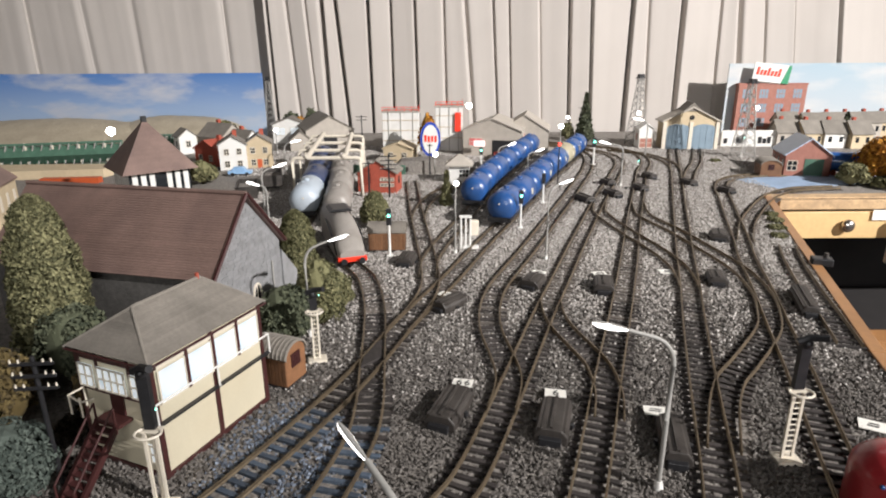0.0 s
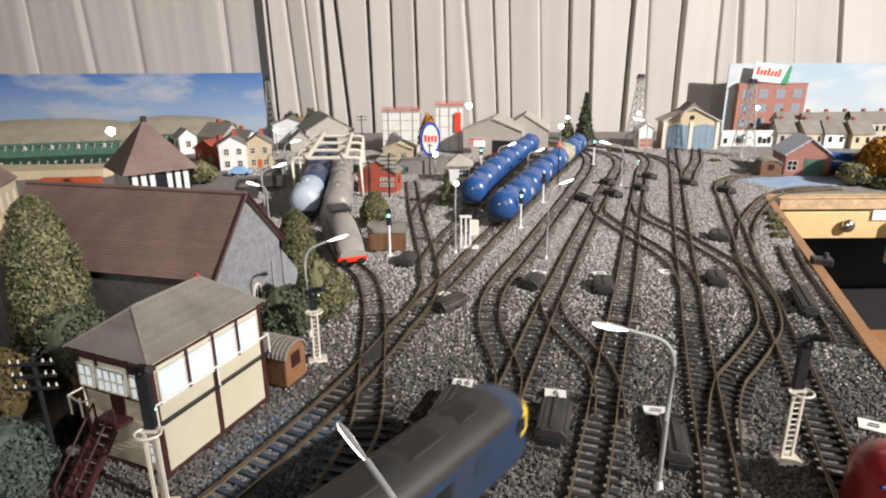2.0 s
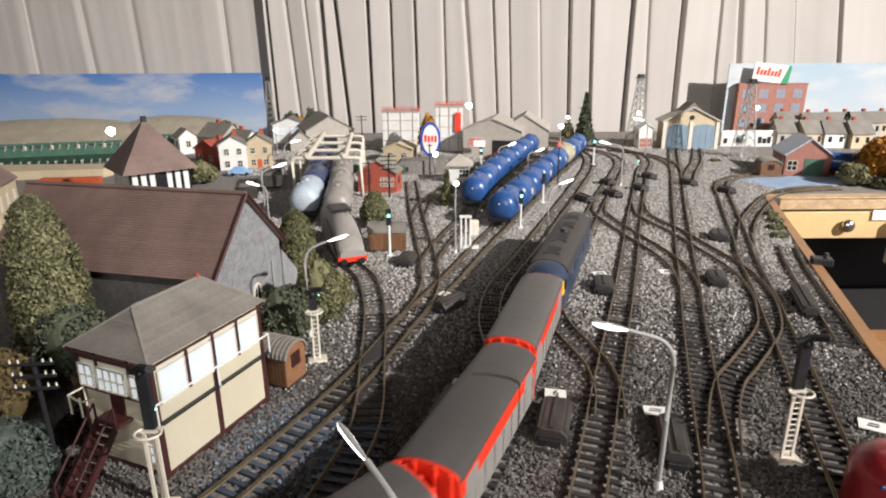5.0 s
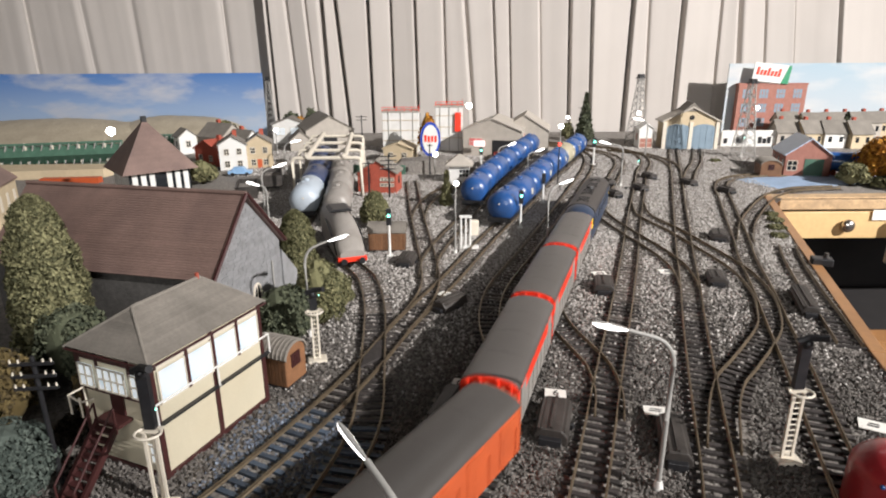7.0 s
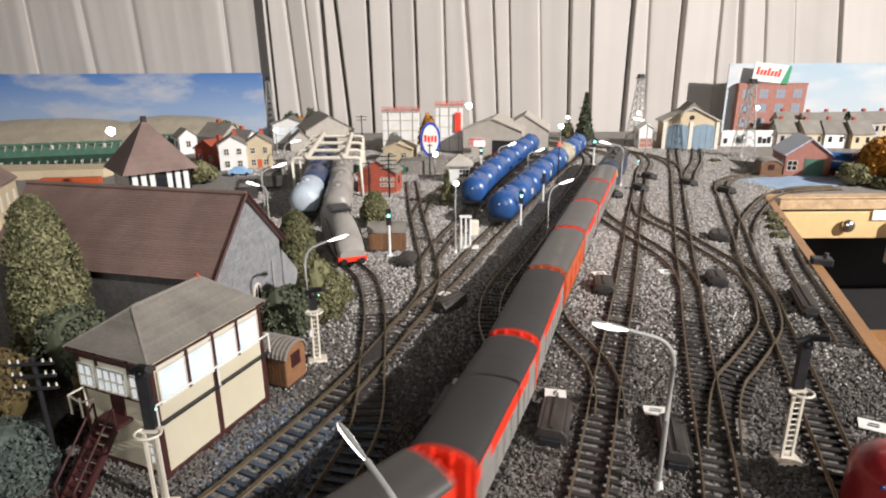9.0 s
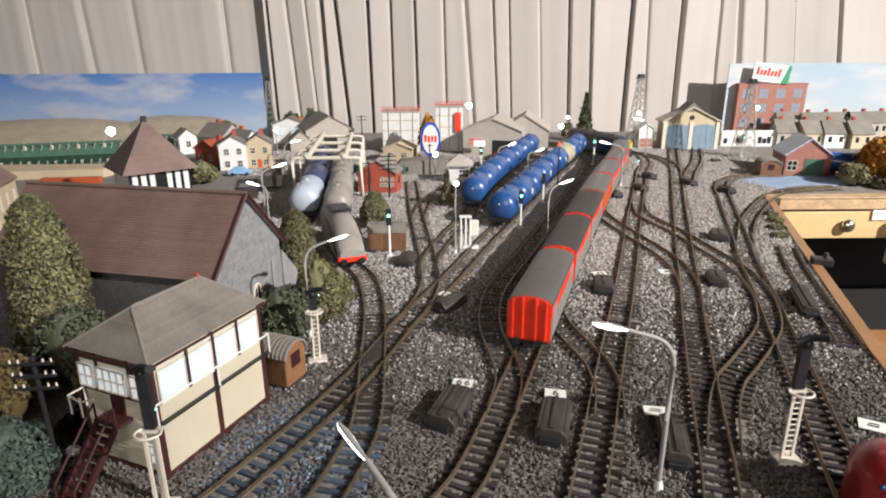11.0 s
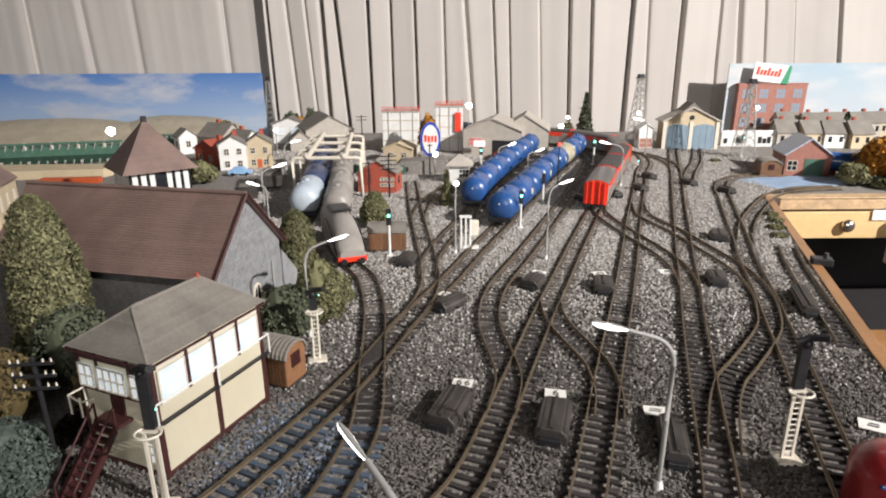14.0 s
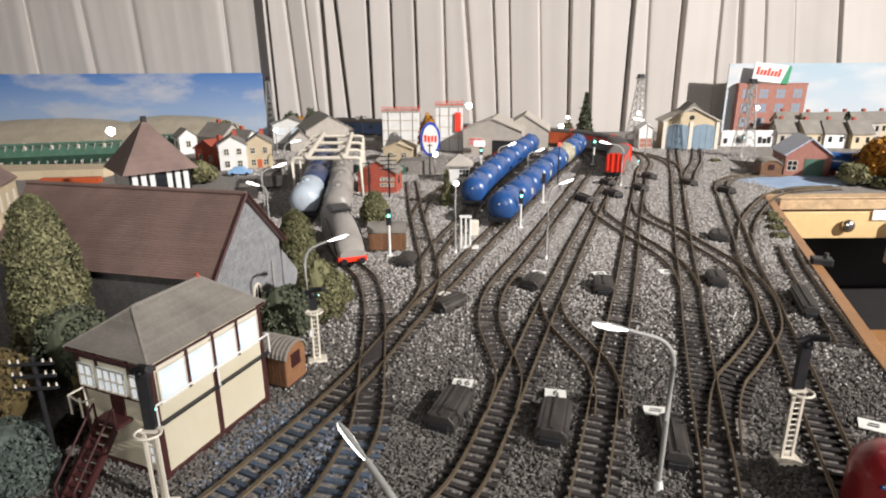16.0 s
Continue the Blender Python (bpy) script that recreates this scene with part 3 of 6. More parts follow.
    tube(bm, [(-W + 0.25, -0.15, 4.55), (-W + 0.25, -1.05, 4.55), (-W + 1.1, -1.05, 4.3), (-3.2, -1.05, 4.75)], 0.055)
    part("handrail", bm, M_OFFWHITE, t, "cream landing rail")
    x0, x1, yt, yb = -3.4, -2.0, -0.95, -3.75
    for x in (x0, x1):
        bm = B()
        prism(bm, [(yt, 3.45), (yt, 3.0), (yb, -0.05), (yb, 0.45)], x - 0.1, x + 0.1, "x")
        part("stringer", bm, M_MAROON, t, "maroon stair stringer")
        bm = B()
        tube(bm, [(x, yt, 4.4), (x, yb, 1.3)], 0.06)
        rod(bm, (x, yt, 3.3), (x, yt, 4.4), 0.06)
        rod(bm, (x, yb, 0), (x, yb, 1.3), 0.06)
        part("stair_rail", bm, M_MAROON, t)
    for i in range(9):
        f = (i + 0.5) / 9
        bm = B()
        y, z = yt + (yb - yt) * f, 3.2 - 3.1 * f
        box(bm, x0, x1, y - 0.2, y + 0.2, z - 0.05, z + 0.05)
        part("stair_tread", bm, M_MAROON, t)


signal_box()


# ---------------------------------------------------------------- large stone goods shed with brown roof
def stone_shed():
    t = thing("stone_shed", -16.4, 47.6, 0, -13.5, "grey stone shed with steep brown tiled roof and arched window", "shed")
    L, w, ze, za = 20.6, 5.2, 5.75, 11.0
    bm = B()
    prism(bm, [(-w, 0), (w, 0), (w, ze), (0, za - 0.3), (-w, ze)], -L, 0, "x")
    # Side walls take a darker tone than the gable.
    part("wall", bm, M_BLACKWALL, t, "stone side walls, darker than the gable")
    # gable dressed with courses of stone
    rnd = random.Random(4)
    bm = B()
    prism(bm, [(-w, 0), (w, 0), (w, ze), (0, za - 0.3), (-w, ze)], 0.0, 0.1, "x")
    gable = part("gable", bm, M_STONEWALL, t, "pale grey dressed stone gable")
    z = 0.1
    while z < za - 0.8:
        h = 0.36
        half = w - 0.1 if z + h < ze else (w - 0.1) * (za - 0.45 - z - h) / (za - 0.3 - ze)
        y = -half
        while y < half - 0.25:
            l = min(rnd.uniform(0.6, 1.25), half - y)
            if l > 0.15 and not (abs(y + l / 2 - 0.7) < 0.75 and 0.7 < z < 3.2):
                bm = B()
                box(bm, 0.08, 0.12 + rnd.uniform(0, 0.025), y + 0.02, y + l - 0.02, z + 0.02, z + h - 0.02)
                part("stone", bm, M_STONEWALL, gable)
            y += l
        z += h
    # arched window with tracery
    arch = [(-0.6, 0.9)] + [(0.6 * math.cos(a), 2.0 + 1.0 * math.sin(a)) for a in np.linspace(math.pi, 0, 9)] + [(0.6, 0.9)]
    bm = B()
    prism(bm, [(y + 0.7, z) for y, z in arch], 0.05, 0.14, "x")
    win = part("window", bm, M_GLASS, t, "dark arched window")
    bm = B()
    tube(bm, [(0.18, y + 0.7, z) for y, z in arch], 0.11, 6)
    tube(bm, [(0.16, 0.7, 0.9), (0.16, 0.7, 2.9)], 0.07, 6)
    part("tracery", bm, M_OFFWHITE, win, "pale stone tracery")
    # roof slopes in courses of tiles, with barge boards
    for s in (-1, 1):
        name_end = Vector((0.5, s * (w + 0.35), ze - 0.25))
        slope = Vector((0, -s * (w + 0.35), za - ze + 0.25))
        courses = 34
        nm = Vector((0, s * (za - ze), w)).normalized()
        slab = part("roof", loft(B(), [[(x, q.y, q.z) for q in (name_end, name_end + slope, name_end + slope - nm * 0.1, name_end - nm * 0.1)] for x in (0.48, -L - 0.48)]), M_ROOF_BROWN, t, "brown tiled roof slope in fine rows")
        for k in range(courses):
            a, b = k / courses, (k + 1) / courses
            p0, p1 = name_end + slope * a, name_end + slope * b
            ring = [p0 + nm * 0.06, p1 + nm * 0.035, p1 + nm * 0.005, p0 + nm * 0.005]
            part("tile_course", loft(B(), [[(x, q.y, q.z) for q in ring] for x in (0.5, -L - 0.5)]), M_ROOF_BROWN, slab)
        bm = B()
        a, b = name_end + nm * 0.1, name_end + slope + nm * 0.1
        tube(bm, [(0.55, a.y, a.z), (0.55, b.y, b.z)], 0.16, 6)
        part("bargeboard", bm, M_MAROON, t, "dark red-brown barge board")
    bm = B()
    tube(bm, [(0.5, 0, za + 0.12), (-L - 0.5, 0, za + 0.12)], 0.2, 8)
    part("ridge", bm, M_ROOF_BROWN, t)
    bm = B()
    prism(bm, [(w, 0), (w + 2.6, 0), (w + 2.6, 1.9), (w, 4.7)], -0.4, 0.3, "x")
    part("buttress", bm, M_STONEWALL, t, "pale stone sloping buttress")
    bm = B()
    rod(bm, (0.25, 3.4, 1.5), (0.25, 3.4, 4.2), 0.09)
    part("downpipe", bm, M_GREY, t)


stone_shed()


def pyramid_house():
    t = thing("timbered_tower", -44.6, 91.0, 0, 41, "square black-and-white timbered building with brown pyramid roof", "building")
    s, ze, za = 4.3, 5.9, 13.0
    bm = B()
    box(bm, -s, s, -s, s, 0, ze)
    part("wall", bm, M_GLASS, t, "black timbered walls")
    for side in range(4):
        for i in range(7):
            if i == 3 and side in (0, 1):
                continue
            bm = B()
            x = -s + 0.75 + i * 1.2
            box(bm, x - 0.36, x + 0.36, -s - 0.08, -s + 0.1, 1.2, ze - 0.15)
            part("panel", bm, M_WHITE, t, "white plaster panel", at=pose(0, 0, 0, 0, 0, 90 * side))
    o = s + 0.95
    n = 22
    roof = part("roof", loft(B(), [[(-o, -o, ze - 0.35), (o, -o, ze - 0.35), (o, o, ze - 0.35), (-o, o, ze - 0.35)], [(-0.05, -0.05, za - 0.4), (0.05, -0.05, za - 0.4), (0.05, 0.05, za - 0.4), (-0.05, 0.05, za - 0.4)]]), M_ROOF_BROWN, t, "brown tiled pyramid roof")
    for k in range(n):
        a, b = k / n, (k + 1) / n
        r0, r1 = o * (1 - a) + 0.1, o * (1 - b) + 0.03
        z0, z1 = ze - 0.3 + (za - ze) * a, ze - 0.3 + (za - ze) * b + 0.1
        part("tile_course", loft(B(), [[(-r0, -r0, z0), (r0, -r0, z0), (r0, r0, z0), (-r0, r0, z0)], [(-r1, -r1, z1), (r1, -r1, z1), (r1, r1, z1), (-r1, r1, z1)]]), M_ROOF_BROWN, roof)
    bm = B()
    box(bm, -0.35, 0.35, -0.35, 0.35, za - 0.6, za + 0.25)
    part("cowl", bm, M_BLACK, t, "dark roof cap")


pyramid_house()


# ---------------------------------------------------------------- generic small houses
def house(x, y, z, rz, w, d, h, rh, wall, roof, label, category="house", windows=(), chimney=False, door=None, group="", name="house", over=0.3, glass=None):
    """Gable at the front (-y); ridge runs along y. windows: (x, z, w, h) on the front; sides get a row too."""
    t = thing(name, x, y, z, rz, label, category, group)
    bm = B()
    prism(bm, [(-w / 2, 0), (w / 2, 0), (w / 2, h), (0, h + rh), (-w / 2, h)], 0, d)
    part("wall", bm, wall, t)
    for s in (-1, 1):
        bm = B()
        th = 0.22
        a = (s * (w / 2 + over), h - over * rh / (w / 2))
        prism(bm, [a, (0, h + rh), (0, h + rh + th), (a[0], a[1] + th)], -over, d + over)
        rf = part("roof", bm, roof, t)
        if s == 1 and chimney:
            bm = B()
            box(bm, 0.2, 1.0, d * 0.6, d * 0.6 + 0.7, h + rh * 0.4, h + rh + 0.9)
            part("chimney", bm, M_BRICK, rf)
    for wx, wz, ww, wh in windows:
        bm = B()
        box(bm, wx - ww / 2, wx + ww / 2, -0.06, 0.05, wz, wz + wh)
        q = part("window", bm, glass or M_GLASS, t)
        bm = B()
        for xx in (wx - ww / 2, wx, wx + ww / 2):
            box(bm, xx - 0.05, xx + 0.05, -0.1, -0.055, wz, wz + wh)
        for zz in (wz, wz + wh / 2, wz + wh):
            box(bm, wx - ww / 2 - 0.05, wx + ww / 2 + 0.05, -0.1, -0.056, zz - 0.05, zz + 0.05)
        part("frame", bm, M_OFFWHITE, q)
    for side in (-1, 1):
        n = max(1, int(d / 2.5))
        for i in range(n):
            bm = B()
            yy = d * (i + 0.5) / n
            xs = side * w / 2
            box(bm, min(xs, xs + side * 0.05), max(xs, xs + side * 0.05), yy - 0.4, yy + 0.4, h * 0.4, h * 0.75)
            part("window", bm, glass or M_GLASS, t)
    if door:
        bm = B()
        box(bm, door[0] - door[1] / 2, door[0] + door[1] / 2, -0.08, 0.04, 0, door[2])
        part("door", bm, door[3], t)
    return t


# huts beside the line
def van_hut(x, y, rz, w, l, label):
    """A grounded van body: planked sides and a ribbed arc roof. Ridge along y."""
    t = thing("grounded_van_hut", x, y, 0, rz, label, "hut")
    h = 2.35
    bm = B()
    box(bm, -w / 2, w / 2, 0, l, 0.15, h)
    arc = [(w / 2 * math.cos(a), h + 0.75 * math.sin(a)) for a in np.linspace(0, math.pi, 11)]
    prism(bm, arc, 0, l)
    part("body", bm, M_TIMBER, t)
    bm = B()
    box(bm, -w / 2 - 0.05, w / 2 + 0.05, -0.05, l + 0.05, 0, 0.2)
    part("base", bm, M_BLACK, t)
    n = int(l / 0.28)
    for side in (-1, 1):
        for i in range(n):
            bm = B()
            x0 = side * w / 2
            box(bm, min(x0, x0 + side * 0.07), max(x0, x0 + side * 0.07), i * l / n + 0.03, (i + 1) * l / n - 0.03, 0.25, h - 0.05)
            part("plank", bm, M_TIMBER, t)
    k = int(l / 0.3)
    o = [((w / 2 + 0.15) * math.cos(a), h - 0.05 + 0.95 * math.sin(a)) for a in np.linspace(0, math.pi, 11)]
    oo = o + [(p[0] * 0.93, p[1] - 0.12) for p in o[::-1]]
    roof = part("roof", prism(B(), oo, -0.15, l + 0.15), M_SLATE, t, "grey ribbed arc roof")
    for i in range(k):
        y0 = -0.15 + (i + 0.25) * (l + 0.3) / k
        part("roof_rib", tube(B(), [(p[0], y0, p[1] + 0.01) for p in o], 0.05, 5), M_SLATE, roof)
    bm = B()
    for i in range(6):
        box(bm, -0.5 + i * 0.17, -0.38 + i * 0.17, -0.08, 0.02, 1.4, 2.4)
    part("vent", bm, M_MAROON, t, "slatted dark end vent")
    return t


van_hut(-10.2, 36.9, 68, 2.2, 2.7, "brown planked van body used as a lineside hut")
van_hut(-8.6, 67.3, -90, 2.6, 4.2, "brown and cream planked van body used as a hut")

# ---------------------------------------------------------------- point motors and number cards


def point_motor(x, y, rz, l=3.4, w=1.9, card=None, text=""):
    t = thing("point_motor", x, y, 0, rz, "dark weathered point motor cover beside the track", "point motor", "point motors in the yard")
    bm = B()
    prism(bm, [(-w / 2, 0), (w / 2, 0), (w / 2, 0.55), (w * 0.3, 1.0), (-w * 0.3, 1.0), (-w / 2, 0.55)], 0, l)
    part("cover", bm, M_MOTOR, t, bevel=0.08)
    for s in (-0.36, 0.0, 0.36):
        bm = B()
        box(bm, s * w - 0.09, s * w + 0.09, 0.1, l - 0.1, 0.6, 1.12 if abs(s) < 0.1 else 0.95)
        part("rib", bm, M_MOTOR, t)
    bm = B()
    box(bm, -w * 0.32, w * 0.32, -0.35, 0.02, 0, 0.5)
    part("end_block", bm, M_BLACK, t, bevel=0.04)
    for sx in (-1, 1):
        bm = B()
        rod(bm, (sx * w * 0.55, l * 0.5, 0), (sx * w * 0.55, l * 0.5, 0.35), 0.16)
        part("screw", bm, M_BLACK, t)
    if card:
        cx, cy, cr = card
        c = thing("number_card", cx, cy, 0.3, cr, "small white number card on the ballast", "card", "number cards")
        bm = B()
        box(bm, -0.7, 0.7, -0.5, 0.5, 0, 0.05)
        part("card", bm, M_PAPER, c)
        bm = B()
        if text:
            for k, ch in enumerate(text):
                cu = bpy.data.curves.new("numeral", "FONT")
                cu.body, cu.size, cu.extrude = ch, 0.009, 0.0001
                cu.materials.append(M_INK)
                n = new("numeral", cu)
                n.parent = c
                n.matrix_basis = pose((-0.45 + 0.55 * k - (0 if len(text) > 1 else -0.25)) * U, -0.3 * U, 0.07 * U)
            bm.free()
        else:
            box(bm, -0.4, 0.35, -0.12, 0.0, 0.05, 0.06)
            box(bm, -0.3, 0.4, 0.12, 0.22, 0.05, 0.06)
            part("mark", bm, M_INK, c)


point_motor(-0.3, 31.2, -20, 3.9, 2.0, (1.3, 36.2, -12), "66")
point_motor(6.2, 29.8, -16, 3.7, 2.0, (7.4, 34.8, -10), "6")
point_motor(12.8, 27.6, -14, 3.9, 1.7, (13.3, 32.7, -10))
point_motor(-0.4, 48.6, -40, 3.2, 1.5, (0.3, 52.2, -30))
point_motor(8.2, 53.8, -28, 2.7, 2.0, (9.9, 58.0, -20))
point_motor(15.2, 52.6, -12, 3.0, 2.0, (16.0, 57.6, 5))
point_motor(26.8, 54.4, -16, 2.6, 1.9)
point_motor(31.6, 47.2, -19, 5.6, 1.5)
point_motor(33.4, 69.0, -20, 3.0, 2.2)
point_motor(27.8, 92.6, 20, 3.2, 1.8)
point_motor(22.6, 89.0, 20, 3.4, 1.8)
point_motor(-4.2, 60.6, -10, 2.8, 1.9)
point_motor(33.4, 97.0, 20, 2.6, 1.7)
point_motor(46.8, 94.8, 20, 2.6, 1.7)
point_motor(43.1, 101.0, 20, 2.8, 1.7)
point_motor(29.2, 101.6, 20, 2.6, 1.7)
point_motor(38.2, 107.0, 20, 2.6, 1.7)
for cx, cy, cr in ((23.2, 58.4, -5), (26.0, 31.2, -30)):
    c = thing("number_card", cx, cy, 0.15, cr, "white number card lying on the ballast", "card", "number cards")
    bm = B()
    box(bm, -0.75, 0.75, -0.6, 0.6, 0, 0.06)
    part("card", bm, M_PAPER, c)
    bm = B()
    box(bm, -0.3, 0.3, -0.2, 0.0, 0.06, 0.07)
    box(bm, -0.2, 0.35, 0.1, 0.25, 0.06, 0.07)
    part("mark", bm, M_INK, c)


# ---------------------------------------------------------------- lamps and signals
def street_lamp(x, y, h, reach, rz, thick=0.13, head=1.9, ball_head=False, fat=0.75, label="thin grey swan-neck yard lamp with bright white head"):
    """Arm reaches along local +x."""
    t = thing("street_lamp", x, y, 0, rz, label, "street lamp", "yard lamps")
    bm = B()
    rod(bm, (0, 0, -0.1), (0, 0, 0.5), thick * 2.2, thick * 1.4)
    part("base", bm, M_WHITE, t, smooth=True)
    bm = B()
    pts = [(0, 0, 0), (0, 0, h * 0.45), (0, 0, h * 0.78)]
    for a in np.linspace(0.25, 1.35, 6):
        pts.append((reach * 0.62 * (1 - math.cos(a)), 0, h * 0.78 + h * 0.17 * math.sin(a)))
    pts.append((reach, 0, h * 0.985))
    tube(bm, pts, [thick * (1.0 - 0.3 * i / len(pts)) for i in range(len(pts))], 10)
    part("post", bm, M_GREY, t, smooth=True)
    bm = B()
    if ball_head:
        ball(bm, (reach, 0, h), head * 0.36, 3)
        part("lamp_globe", bm, M_GLOBE, t, "glowing white globe", smooth=True)
        return t
    prof = [(0, 0.10), (0.2, 0.2), (0.55, 0.27), (0.85, 0.24), (1.0, 0.08)]
    rings = []
    for f, r in prof:
        rings.append([(reach + f * head, r * head * 0.5 * fat * math.cos(a), h * 0.985 + 0.05 + r * head * 0.4 * fat * math.sin(a) + f * abs(head) * 0.22) for a in np.linspace(0, 6.2832, 12, endpoint=False)])
    loft(bm, rings)
    hd = part("lamp_head", bm, M_GREY, t, smooth=True)
    bm = B()
    rings = [[(reach + f * head, r * head * 0.62 * fat * math.cos(a), h * 0.985 + 0.0 + r * head * 0.52 * fat * math.sin(a) + f * abs(head) * 0.22) for a in np.linspace(0, 6.2832, 12, endpoint=False)] for f, r in prof]
    loft(bm, rings)
    part("lamp_glass", bm, M_LAMP, hd, "glowing white lens", smooth=True)
    return t


street_lamp(11.4, 62.9, 8.6, 1.2, 20, 0.12, 1.7)
street_lamp(11.2, 26.0, 9.3, -2.4, 0, 0.135, -1.7)
street_lamp(-1.1, 14.6, 9.3, 2.3, 128, 0.16, 1.9, fat=0.45)
street_lamp(30.6, 101.5, 7.4, -2.2, 0, 0.14, -2.0)
street_lamp(-10.8, 44.2, 8.0, 1.9, 20, 0.12, 1.6)
street_lamp(-25.5, 83.5, 6.8, 1.6, 25, 0.13, 2.0)
street_lamp(-24.0, 80.0, 5.0, -0.8, -10, 0.13, -2.0)
street_lamp(1.4, 65.1, 8.2, 0.1, 0, 0.12, 0.8, True, "thin grey yard lamp with bright globe")
street_lamp(-1.4, 108.3, 4.6, 0.1, 0, 0.12, 1.3, True, "short yard lamp with bright globe")
street_lamp(10.8, 116, 5.0, 2.0, 25, 0.13, 2.0)
street_lamp(16.0, 112, 4.4, 1.6, 25, 0.13, 2.0)
street_lamp(-31.0, 118, 5.6, 1.2, 10, 0.13, 2.0)
street_lamp(-38.5, 140, 5.4, 0.1, 0, 0.13, 1.3, True, "yard lamp with bright globe")
street_lamp(45.0, 133.0, 8.0, -1.0, 0, 0.14, -2.4)
street_lamp(32.8, 160.0, 6.0, 0.1, 0, 0.14, 1.2, True, "far yard lamp with bright globe")
street_lamp(29.3, 150.0, 4.8, 0.1, 0, 0.14, 1.7, True, "far yard lamp with bright globe")
street_lamp(6.3, 146.0, 10.2, 0.1, 0, 0.14, 2.0, True, "tall yard lamp with bright globe")
street_lamp(79.5, 155.0, 8.6, 0.1, 0, 0.14, 1.6, True, "yard lamp with bright globe by the factory")
street_lamp(47.5, 148.0, 8.0, 0.1, 0, 0.14, 1.2, True, "yard lamp with bright globe")
street_lamp(-81.0, 148.0, 4.4, 0.1, 0, 0.16, 2.8, True, "large bright globe lamp by the hills")
street_lamp(-42.5, 158.0, 4.0, 0.1, 0, 0.14, 1.7, True, "bright globe lamp by the white house")


def colour_light(x, y, h, rz, lens=M_GREEN_ASPECT, big=1.0, label="white-posted colour light signal with small black head"):
    t = thing("railway_signal", x, y, 0, rz, label, "signal", "signals")
    bm = B()
    box(bm, -0.35 * big, 0.35 * big, -0.3 * big, 0.3 * big, 0, 0.3)
    part("base", bm, M_WHITE, t, bevel=0.05)
    bm = B()
    rod(bm, (0, 0, 0.2), (0, 0, h * 0.7), 0.17 * big, 0.13 * big)
    part("post", bm, M_WHITE, t, smooth=True)
    bm = B()
    box(bm, -0.28 * big, 0.28 * big, -0.15 * big, 0.25 * big, h * 0.66, h)
    hd = part("signal_head", bm, M_BLACK, t, bevel=0.06)
    bm = B()
    ball(bm, (0, -0.18 * big, h * 0.86), 0.19 * big, 2)
    part("lens", bm, lens, hd, "lit signal lens", smooth=True)
    return t


colour_light(10.1, 75.4, 5.1, 0)
colour_light(15.3, 89.5, 4.6, 180)
colour_light(-6.0, 64.2, 5.6, 0, label="white-posted colour light signal with green lamp lit")
colour_light(30.8, 122.0, 5.6, 0, big=1.3)
colour_light(7.6, 118.0, 4.4, 0, big=1.1)
colour_light(-20.5, 84.0, 5.0, 0, M_LAMP, 1.2)
colour_light(39.9, 121.5, 1.1, 0, big=0.7)
colour_light(65.3, 131.0, 5.0, 0, big=1.0)
t = thing("signal_post", 19.8, 101.8, 0, 0, "slim black post with red signal lamp on top", "signal")
bm = B()
rod(bm, (0, 0, 0), (0, 0, 7.0), 0.14, 0.1)
part("post", bm, M_BLACK, t)
bm = B()
ball(bm, (0, -0.1, 7.2), 0.32, 2)
part("lens", bm, M_RED_ASPECT, t, "red signal lens")


def lattice_signal(x, y, rz, zp, zt, label, ladder=True, w=0.75, lit=True):
    """Tall signal seen close: ladder post, platform ring, black hooded head."""
    t = thing("railway_signal", x, y, 0, rz, label, "signal", "signals")
    bm = B()
    box(bm, -0.7, 0.7, -0.55, 0.55, 0, 0.25)
    part("base", bm, M_OFFWHITE, t, bevel=0.08)
    for s in (-1, 1):
        bm = B()
        box(bm, s * w / 2 - 0.07, s * w / 2 + 0.07, -0.07, 0.07, 0.2, zp)
        part("upright", bm, M_OFFWHITE, t, "ivory upright")
    if ladder:
        n = int(zp / 0.36)
        for i in range(n):
            bm = B()
            z = 0.3 + i * (zp - 0.3) / n
            tube(bm, [(-w / 2, -0.02, z), (w / 2, -0.02, z + 0.02)], 0.04, 6)
            part("rung", bm, M_OFFWHITE, t)
    bm = B()
    rod(bm, (0, 0.3, 0.2), (0, 0.3, zp), 0.06 if ladder else 0.15)
    part("post", bm, M_OFFWHITE, t, smooth=True)
    bm = B()
    tube(bm, [(0.62 * math.cos(a), -0.2 + 0.5 * math.sin(a), zp + 0.05) for a in np.linspace(0, 6.2832, 17)], 0.07, 6)
    box(bm, -0.5, 0.5, -0.05, 0.45, zp - 0.06, zp + 0.04)
    part("platform", bm, M_OFFWHITE, t, "ivory platform with hoop")
    bm = B()
    box(bm, -0.27, 0.27, 0.05, 0.4, zp + 0.1, zt - 0.5)
    tube(bm, [(-0.45, 0.25, zt - 0.55), (0.1, 0.1, zt - 0.25), (0.75, -0.45, zt - 0.05)], 0.2, 8)
    ball(bm, (0, 0.15, zt - 0.6), 0.3, 2)
    hd = part("signal_head", bm, M_BLACK, t, "black hooded signal head", bevel=0.0, smooth=True)
    if lit:
        bm = B()
        ball(bm, (0.43, 0.1, zp + 1.2), 0.055, 2)
        part("lens", bm, M_GREEN_ASPECT, hd, "lit green lens")
    return t


lattice_signal(19.1, 28.2, 0, 4.4, 7.8, "ivory lattice signal with black head seen from behind", True, 0.55, False)
lattice_signal(-14.2, 24.8, 0, 4.45, 8.15, "ivory signal with hoop platform and black head", False, 0.6)
